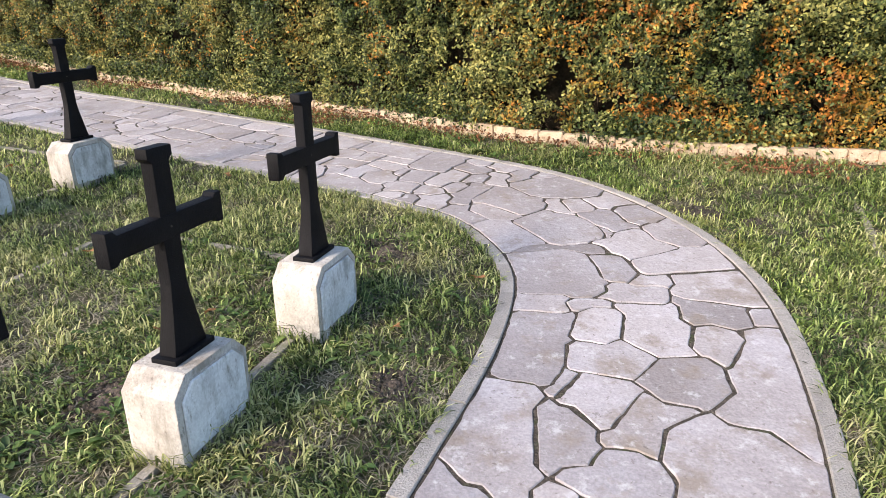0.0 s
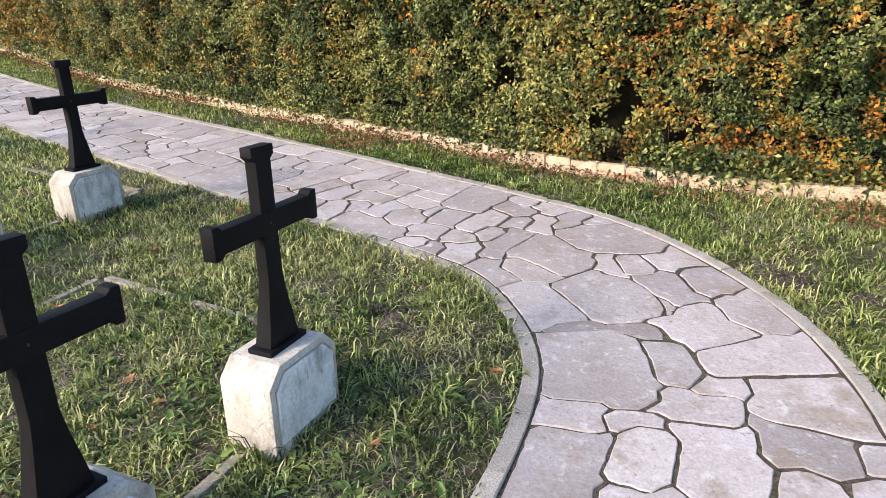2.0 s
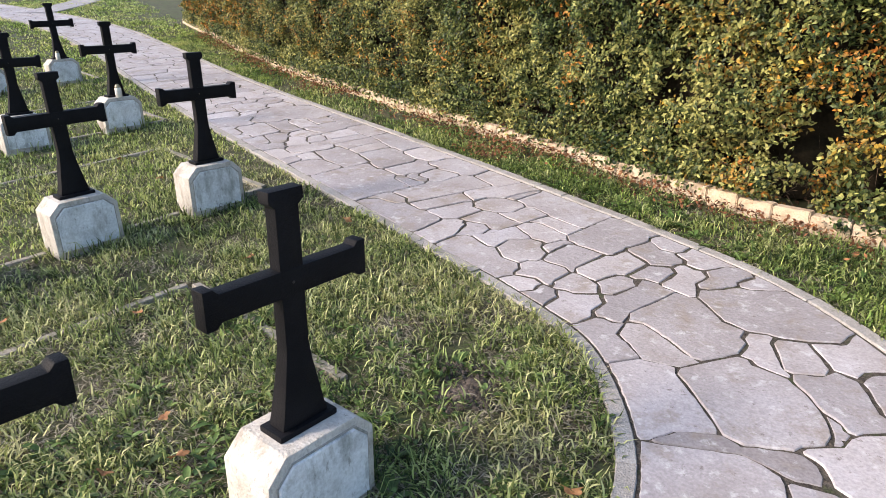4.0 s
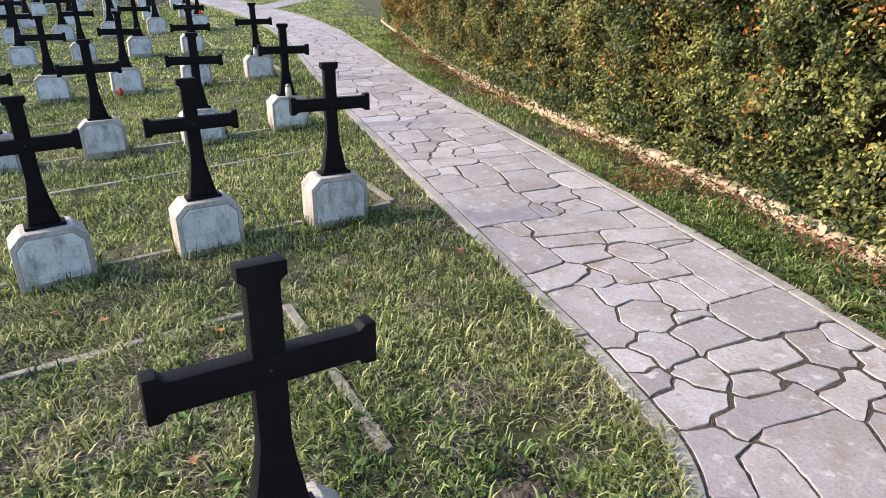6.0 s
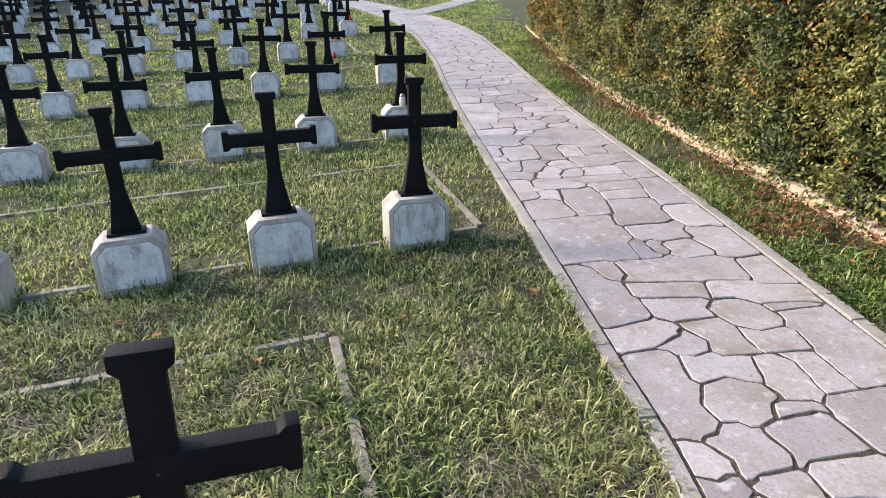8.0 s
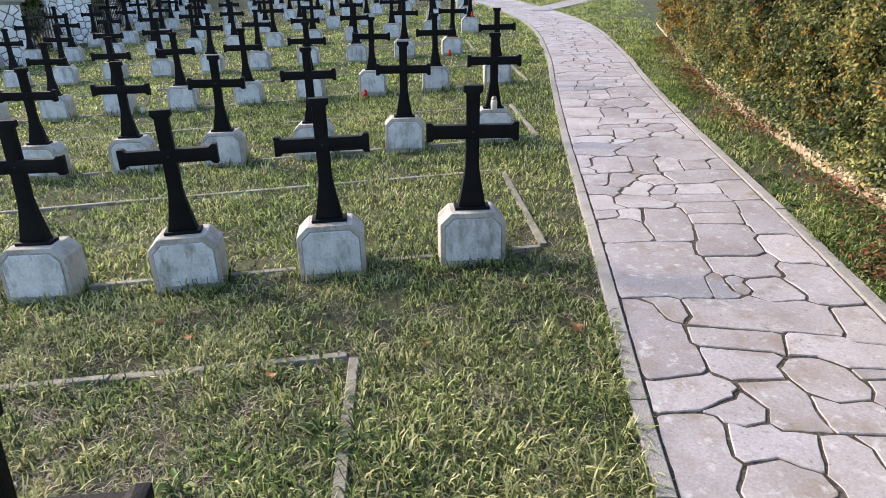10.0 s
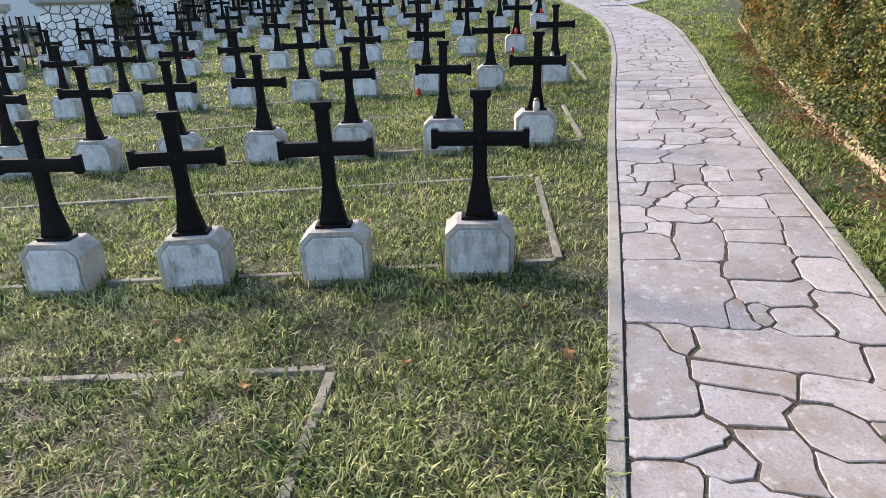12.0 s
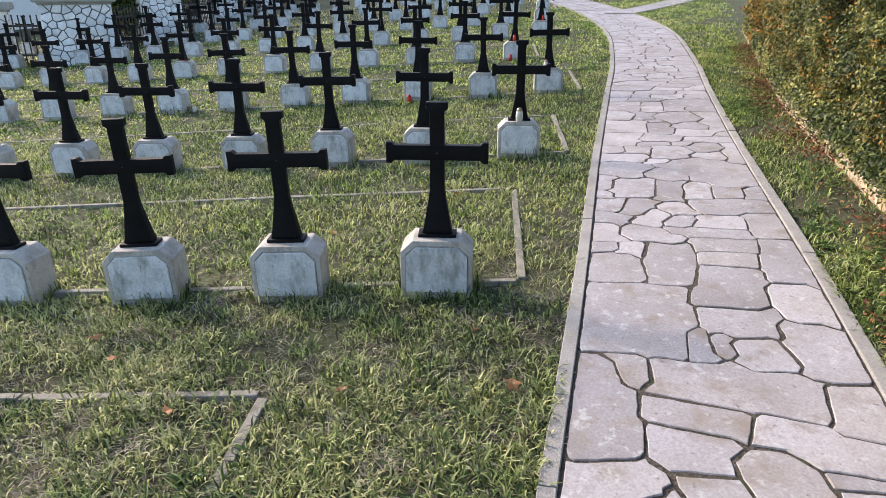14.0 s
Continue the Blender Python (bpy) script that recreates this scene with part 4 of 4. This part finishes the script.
NEAR, MID, FAR = (-3.0, 3.2, 0.6, 6.6), (-8.5, 4.5, 0.0, 11.5), (-18.5, -5.5, -5.5, 18.5)
outside = lambda b: (lambda x, y, r: ~((x > b[0]) & (x < b[1]) & (y > b[2]) & (y < b[3])))
blades("grass", 270000, NEAR, 0.082, 0.0066, GRASS, "uneven green lawn grass with yellowing blades", 101)
blades("dry_grass", 240000, NEAR, 0.085, 0.0042, STRAW, "matted dry straw lying in the lawn", 102, flat=2.2)
blades("grass_beyond", 250000, MID, 0.072, 0.0085, GRASS, "uneven green lawn grass between the graves", 103, thin=outside(NEAR))
# lighter blades mixed in: the lawn's sunlit look is put into their colour
blades("fresh_grass_beyond", 230000, MID, 0.066, 0.0085, FRESH_AND_LIT, "yellow-green grass between the graves, coloured lighter as if sunlit", 108, thin=lambda x, y, r: outside(NEAR)(x, y, r) & (across(x, y) < 0))
blades("dry_grass_beyond", 170000, MID, 0.07, 0.0055, STRAW, "matted dry straw between the graves", 104, flat=2.0, thin=outside(NEAR))
verge = lambda x, y, r: (across(x, y) > 1) & (r < np.clip(1.7 * lattice_noise(x, y, 0.5, 91) - 0.1, 0.15, 1))
blades("verge_grass", 420000, (-9.5, 3.4, 2.4, 12.5), 0.085, 0.0062, FRESH_AND_LIT, "fresh green grass on the verge before the hedge", 106, thin=verge)
blades("outer_grass", 90000, (-26, 6, -8, 24), 0.10, 0.035, GRASS, "distant lawn grass", 107, thin=lambda x, y, r: outside(MID)(x, y, r) & outside(FAR)(x, y, r))
# far lawn takes the lighter grass colour in place of sunlight
blades("far_grass", 220000, FAR, 0.062, 0.019, FRESH_AND_LIT, "far lawn grass", 105, thin=outside(MID))


def plinth_tufts():
    """Longer grass left by the mower round the feet of the nearer plinths."""
    g = np.random.default_rng(131)
    vs = []
    for gx, gy, gz, k, j in GRAVES:
        if k > 3 or j > 7:
            continue
        n = 150 if k < 2 else 90
        e = g.integers(0, 4, n)
        t = g.uniform(-1, 1, n)
        lu = np.where(e < 2, t * W / 2, np.where(e == 2, W / 2 + 0.015, -W / 2 - 0.015))
        ln = np.where(e == 0, -D / 2 - 0.02, np.where(e == 1, D / 2 + 0.02, t * D / 2))
        ln = ln + g.normal(0, 0.012, n) * (e < 2)
        x, y = gx + N[0] * ln + U[0] * lu, gy + N[1] * ln + U[1] * lu
        z = ground_height(x, y) - 0.004
        h = g.uniform(0.05, 0.15, n)
        a = g.uniform(0, 2 * np.pi, n)
        d = np.stack([np.cos(a), np.sin(a)], 1) * h[:, None]
        away = np.stack([N[0] * ln + U[0] * lu, N[1] * ln + U[1] * lu], 1)
        d = np.where((d * away).sum(1)[:, None] < 0, -d, d)
        w = g.uniform(0.003, 0.006, n) * (1 if k < 2 else 1.6)
        sx, sy = -np.sin(a) * w / 2, np.cos(a) * w / 2
        o = np.zeros(n)
        base, side = np.stack([x, y, z], 1), np.stack([sx, sy, o], 1)
        m = base + np.stack([d[:, 0] * 0.25, d[:, 1] * 0.25, h * 0.65], 1)
        tip = base + np.stack([d[:, 0] * 0.75, d[:, 1] * 0.75, h * g.uniform(0.6, 1, n)], 1)
        vs.append(np.stack([base - side, base + side, m - side, m + side, tip], 1))
    v = np.concatenate(vs)
    i = np.arange(len(v))[:, None] * 5
    tagged(new("plinth_grass", tri_mesh("plinth_grass", v.reshape(-1, 3), np.concatenate([i + [0, 1, 3], i + [0, 3, 2], i + [2, 3, 4]]), GRASS)), "longer unmown grass round the plinths", "grass", kind="stuff")


plinth_tufts()


def weeds(name, count, box_, size, seed, thin, label):
    """Rosettes of broad oval leaves."""
    g = np.random.default_rng(seed)
    x, y = free_places(count, box_, g)
    keep = thin(x, y, g.random(len(x)))
    x, y = x[keep], y[keep]
    z = ground_height(x, y)
    vs, ts = [], []
    n_leaf = 6
    for j in range(n_leaf):
        k = len(x)
        a = g.uniform(0, 2 * np.pi, k)
        l = size * g.uniform(0.5, 1.3, k)
        w = l * g.uniform(0.28, 0.5, k)
        rise = g.uniform(0.3, 1.0, k)
        dx, dy = np.cos(a), np.sin(a)
        def at(f, s, up):
            return np.stack([x + dx * l * f - dy * w * s, y + dy * l * f + dx * w * s, z + 0.004 + l * rise * up], 1)
        ring = [at(0.05, 0, 0.1), at(0.45, 0.42, 0.5), at(0.8, 0.40, 0.62), at(1.08, 0, 0.55), at(0.8, -0.40, 0.62), at(0.45, -0.42, 0.5), at(0.6, 0, 0.46)]
        vs.append(np.stack(ring, 1))
    v = np.concatenate(vs)
    i = np.arange(len(v))[:, None] * 7
    tris = np.concatenate([i + [6, p, (p + 1) % 6] for p in range(6)])
    tagged(new(name, tri_mesh(name, v.reshape(-1, 3), tris, WEED)), label, "weeds", kind="stuff")


weeds("weeds", 15000, (-1.6, 3.2, 1.2, 5.4), 0.032, 201, lambda x, y, r: (r < np.clip(1.6 * lattice_noise(x, y, 0.4, 71) - 0.45, 0.03, 1)) & ((across(x, y) > 1) | (r < 0.4)), "broad-leaved lawn weeds and clover")
weeds("plantains", 330, (-1.6, 0.9, 1.0, 3.6), 0.06, 203, lambda x, y, r: (across(x, y) < 0) & (r < 0.55), "large rosettes of plantain leaves in the lawn")
weeds("verge_weeds", 55000, (-9, 2.5, 4.2, 12.5), 0.048, 202, lambda x, y, r: (across(x, y) > 1) & (r < np.clip(2 * lattice_noise(x, y, 0.6, 72) - 0.7, 0.02, 1)), "broad green weeds along the hedge verge")


def scatter_leaves(name, count, box_, size, seed, thin, mat, label, lift=0.0):
    g = np.random.default_rng(seed)
    x, y = g.uniform(box_[0], box_[1], count), g.uniform(box_[2], box_[3], count)
    keep = thin(x, y, g.random(count))
    x, y = x[keep], y[keep]
    c = np.stack([x, y, ground_height(x, y) + lift + 0.028 + g.uniform(0.008, 0.04, len(x))], 1)
    ob = leaf_mesh(name, c, np.tile((0, 0, 1.6), (len(x), 1)), size, mat, g, None, "")
    tagged(ob, label, "fallen leaves", kind="stuff")


def by_border(x, y, r):
    d = -beyond_border(x, y)
    patch = np.clip(1.5 - np.hypot(x + 4.1, y - 8.5) / 0.3, 0, 1) + np.clip(1.4 - np.hypot(x - 2.4, y - 4.5) / 0.35, 0, 1) + np.clip(1.4 - np.hypot(x + 1.2, y - 6.3) / 0.3, 0, 1)
    return (d > 0.0) & (d < 0.6) & (r < patch * 0.8) | (d > 0.0) & (d < 0.6) & (r < np.clip(1.15 - d / 0.38, 0, 1) * np.clip(lattice_noise(x, y, 0.7, 81) * 2.2 - 0.3, 0.2, 1))


scatter_leaves("leaf_litter", 240000, (-9, 4.5, 3.8, 13), 0.016, 301, by_border, LITTER, "reddish brown leaf litter along the border")


def on_border(x, y, r):
    d = beyond_border(x, y)
    return (d > -0.07) & (d < 0.12) & (r < np.clip(lattice_noise(x, y, 0.5, 83) * 2.0 - 0.85, 0.015, 1))


def behind_border(x, y, r):
    d = beyond_border(x, y)
    return (d > 0.03) & (d < 0.4)


scatter_leaves("litter_on_border", 60000, (-9, 4.5, 3.8, 13), 0.017, 303, on_border, LITTER, "dry leaves and scraps lying over the border blocks", 0.05)
scatter_leaves("litter_under_hedge", 40000, (-9, 4.5, 3.8, 13), 0.018, 302, behind_border, LITTER, "dry leaves on the soil under the hedge")


def fallen_leaf(x, y, size, turn, lift=0.035):
    bm = bmesh.new()
    n = 11
    centre = bm.verts.new((0, 0, 0.0))
    ring = []
    for i in range(n * 2):
        a = math.pi * i / n
        r = size * (0.55 + 0.45 * abs(math.cos(a * 2.5))) * (1.2 if i == 0 else 1)
        ring.append(bm.verts.new((r * math.cos(a), r * 0.8 * math.sin(a), 0.25 * r * math.sin(a * 2 + 1))))
    for i in range(n * 2):
        bm.faces.new((centre, ring[i], ring[(i + 1) % (n * 2)]))
    me = bpy.data.meshes.new("fallen_leaf")
    bm.to_mesh(me)
    bm.free()
    me.materials.append(FALLEN)
    ob = tagged(new("fallen_leaf", me), "curled orange brown leaf lying on the grass", "fallen leaf", "fallen leaves")
    ob.matrix_basis = pose(x, y, float(slope(x, y)) + lift, random.uniform(-25, 25), random.uniform(-25, 25), turn)


for x, y in ((-2.03, 4.61), (-2.44, 3.03), (-1.24, 2.76), (-1.22, 2.48), (-0.21, 2.46), (0.17, 2.91), (-1.79, 3.96), (-1.05, 2.62), (-1.91, 3.3), (-3.3, 4.9), (-1.55, 4.6), (-4.0, 5.2), (-2.7, 2.9), (-3.6, 4.2)):
    fallen_leaf(x, y, random.uniform(0.024, 0.040), random.uniform(0, 360))


def soil_heaps():
    g = np.random.default_rng(401)
    for cx, cy, r in BARE:
        k = 260
        a, d = g.uniform(0, 2 * np.pi, k), r * np.sqrt(g.random(k))
        x, y = cx + d * np.cos(a), cy + d * np.sin(a)
        v = across(x, y)
        ok = (v < -0.01) | (v > 1.01)
        x, y, d = x[ok], y[ok], d[ok]
        z = ground_height(x, y) + 0.012
        s = g.uniform(0.005, 0.017, len(x))
        off = np.array([(1, 0, 0), (-0.5, 0.85, 0.1), (-0.5, -0.85, 0), (0.1, 0, 0.9)])
        verts = (np.stack([x, y, z], 1)[:, None, :] + off[None] * s[:, None, None] * g.uniform(0.6, 1.4, (len(x), 4, 1))).reshape(-1, 3)
        i = np.arange(len(x))[:, None] * 4
        tagged(new("soil_crumbs", tri_mesh("soil_crumbs", verts, np.concatenate([i + [0, 1, 3], i + [1, 2, 3], i + [2, 0, 3]]), BED)), "dark crumbly soil where the turf is bare", "soil", "bare soil patches", "stuff")


soil_heaps()


def soil_mounds():
    """Low bare heaps of dark earth where moles or water have lifted the turf; the third also stands for shadow beside a
    plinth.
    """
    for cx, cy, r in BARE:
        verts, faces = [(cx, cy, float(ground_height(np.array([cx]), np.array([cy]))[0]) + 0.022)], []
        for ring in range(1, 6):
            for k in range(20):
                a = 2 * math.pi * k / 20
                d = r * ring / 5 * (0.8 + 0.35 * noise.noise((cx + 2 * math.cos(a), cy + 2 * math.sin(a), 2.0)))
                x, y = cx + d * math.cos(a), cy + d * math.sin(a)
                g = float(ground_height(np.array([x]), np.array([y]))[0])
                verts.append((x, y, g + 0.030 * (1 - (ring / 5) ** 2) - 0.012 + 0.010 * noise.noise((x * 30, y * 30, 0))))
        for k in range(20):
            faces.append((0, 1 + k, 1 + (k + 1) % 20))
            for ring in range(4):
                a, c = 1 + ring * 20 + k, 1 + ring * 20 + (k + 1) % 20
                faces.append((a, a + 20, c + 20, c))
        tagged(new("soil_mound", mesh_of("soil_mound", verts, faces, MOUND)), "low mound of bare dark earth in the lawn", "soil mound", "bare soil mounds", "stuff")


soil_mounds()

# ---- far side: stone piers, iron fence, trees, a white building ----


def clip(poly, nx, ny, d):
    """Cuts away what lies beyond a line."""
    out = []
    for p, q in zip(poly, poly[1:] + poly[:1]):
        a, b = nx * p[0] + ny * p[1] - d, nx * q[0] + ny * q[1] - d
        if a <= 0:
            out.append(p)
        if (a < 0) != (b < 0) and a != b:
            t = a / (a - b)
            out.append((p[0] + t * (q[0] - p[0]), p[1] + t * (q[1] - p[1])))
    return out


def pier(x, y, w, h, turn):
    root = tagged(new("stone_pier"), "wide pier of white fieldstones with a grey cap", "fence pier", "fence piers")
    z = float(slope(x, y))
    root.matrix_basis = pose(x, y, z, 0, 0, turn)
    part("core", box((w - 0.06, 0.64, h), (0, 0, h / 2 - 0.05), 0.01, 1), MORTAR, root)
    r = random.Random(int(x * 10))
    part("cap", box((w + 0.22, 0.95, 0.16), (0, 0, h + 0.02), 0.02, 2), CAP, root, "grey concrete cap")
    part("cap_step", box((w + 0.05, 0.8, 0.08), (0, 0, h - 0.07), 0.015, 2), CAP, root)
    for side in (-1, 1):
        sites = []
        for _ in range(1500):
            p = (r.uniform(-w / 2, w / 2), r.uniform(-0.02, h - 0.1))
            if all(math.hypot(p[0] - q[0], (p[1] - q[1]) * 1.25) > r.uniform(0.13, 0.21) for q in sites):
                sites.append(p)
        for p in sites:
            cell = [(-w / 2, -0.05), (w / 2, -0.05), (w / 2, h - 0.1), (-w / 2, h - 0.1)]
            for q in sites:
                dx, dz = q[0] - p[0], q[1] - p[1]
                d = math.hypot(dx, dz)
                if 0 < d < 0.6:
                    cell = clip(cell, dx / d, dz / d, (dx * (p[0] + q[0]) + dz * (p[1] + q[1])) / (2 * d) - 0.011)
            if len(cell) > 2:
                ob = part("stone", prism([(a - p[0], b - p[1]) for a, b in cell], -0.05, 0.05, 0.012), MASONRY, root)
                ob.matrix_basis = pose(p[0], side * 0.31, p[1], r.uniform(-3, 3), 0, r.uniform(-3, 3))
    for side in (-1, 1):
        zz = 0.0
        while zz < h - 0.2:
            course = r.uniform(0.13, 0.22)
            for yy in (-0.16, 0.16):
                bm = box((0.09, 0.29, course - 0.035), (0, 0, 0), 0.03, 2)
                ob = part("stone", bm, MASONRY, root)
                ob.matrix_basis = pose(side * (w / 2 - 0.04), yy + r.uniform(-0.02, 0.02), zz + course / 2, r.uniform(-8, 8), 0, 0)
            zz += course


PIERS = [((-17.9, -1.9), 1.5), ((-17.1, 0.45), 1.45), ((-20.4, 1.9), 1.1), ((-25.1, 3.5), 1.1), ((-29.9, 5.3), 1.1), ((-36, 7.6), 1.1)]


def fence_panel(p, q, z_top=1.55):
    d = Vector((q[0] - p[0], q[1] - p[1]))
    n = max(2, int(d.length / 0.14))
    root = tagged(new("iron_fence"), "dark iron railing panel between stone piers", "fence", "fence panels")
    turn = math.degrees(math.atan2(d.y, d.x))
    root.matrix_basis = pose(p[0], p[1], float(slope(*p)), 0, 0, turn)
    for z in (0.3, z_top - 0.2):
        part("rail", box((d.length, 0.03, 0.045), (d.length / 2, 0, z), 0.004, 1), IRON, root)
    me = bpy.data.meshes.new("picket")
    bm = box((0.022, 0.022, z_top), (0, 0, z_top / 2 + 0.04), 0.0, 1)
    bm.to_mesh(me)
    bm.free()
    me.materials.append(IRON)
    for i in range(n):
        ob = part("picket", me, None, root)
        ob.matrix_basis = pose((i + 0.5) * d.length / n, 0, 0)


for i, ((x, y), w) in enumerate(PIERS):
    pier(x, y, w, 1.36, 100 if i < 2 else 112)
for i in range(len(PIERS) - 1):
    fence_panel(PIERS[i][0], PIERS[i + 1][0], 1.15)


def tree(x, y, height, spread, seed, label):
    g = np.random.default_rng(seed)
    root = tagged(new("tree"), label, "tree", "trees behind the fence")
    z = float(slope(x, y))
    root.matrix_basis = pose(x, y, z - 0.05)
    bm = bmesh.new()
    tips = []

    def limb(a, b, r0, r1):
        ax = (b - a).normalized()
        sx = ax.orthogonal().normalized()
        sy = ax.cross(sx)
        rings = []
        for p, r in ((a, r0), (b, r1)):
            rings.append([bm.verts.new(p + (sx * math.cos(k * math.pi / 3) + sy * math.sin(k * math.pi / 3)) * r) for k in range(6)])
        for k in range(6):
            bm.faces.new((rings[0][k], rings[0][(k + 1) % 6], rings[1][(k + 1) % 6], rings[1][k]))

    top = Vector((0, 0, height * 0.75))
    limb(Vector((0, 0, 0)), top, height * 0.03, height * 0.012)
    for k in range(11):
        a = g.uniform(0, 2 * math.pi)
        h = height * g.uniform(0.12, 0.7)
        b = Vector((math.cos(a), math.sin(a), 0)) * spread * g.uniform(0.5, 0.95) + Vector((0, 0, h + height * g.uniform(0.08, 0.25)))
        limb(Vector((0, 0, h)), b, height * 0.011, height * 0.004)
        tips += [b, b * 0.6 + Vector((0, 0, h)) * 0.4]
    tips.append(top)
    part("trunk", bm, BARK, root)
    k = 7000
    t = np.array([tuple(p) for p in tips])[g.integers(0, len(tips), k)]
    c = t + g.normal(0, spread * 0.20, (k, 3))
    c[:, 2] = np.maximum(c[:, 2], 0.1)
    leaf_mesh("crown", c, c - np.array((0, 0, height * 0.4)) + 1e-3, 0.075, TREE_LEAF, g, root, "")


for i, (x, y, h, w) in enumerate(((-20.6, 0.4, 2.6, 1.2), (-23.4, 1.4, 3.0, 1.5), (-27.5, 2.6, 3.4, 1.7), (-32, 4.3, 4.0, 2.0), (-37, 5.5, 4.0, 2.2), (-43, 8, 5, 2.6), (-52, 13, 6, 3), (-55, 20, 6, 3), (-52, 28, 6, 3), (-46, 36, 6, 3))):
    tree(x, y, h, w, 500 + i, "dense dark green shrubby tree behind the fence")


def building():
    root = tagged(new("white_building"), "plain white rendered building beyond the fence", "building")
    root.matrix_basis = pose(-36, -8, -0.2, 0, 0, 8)
    part("wall", box((9, 14, 5.5), (0, 0, 2.75), 0.02, 1), RENDER, root)
    roof = bmesh.new()
    pts = [(-5, -7.5, 5.5), (5, -7.5, 5.5), (5, 7.5, 5.5), (-5, 7.5, 5.5), (0, -7.5, 8), (0, 7.5, 8)]
    v = [roof.verts.new(p) for p in pts]
    for f in ((0, 1, 4), (2, 3, 5), (1, 2, 5, 4), (3, 0, 4, 5), (3, 2, 1, 0)):
        roof.faces.new([v[i] for i in f])
    part("roof", roof, ROOF, root)
    for y in (-4.5, -1.5, 1.5, 4.5):
        w = part("window", box((0.08, 1.2, 1.5), (4.52, y, 2.9), 0.01, 1), RENDER, root)
        part("pane", box((0.04, 1.0, 1.3), (4.56, y, 2.9), 0, 1), PANE, w)


building()
paving()
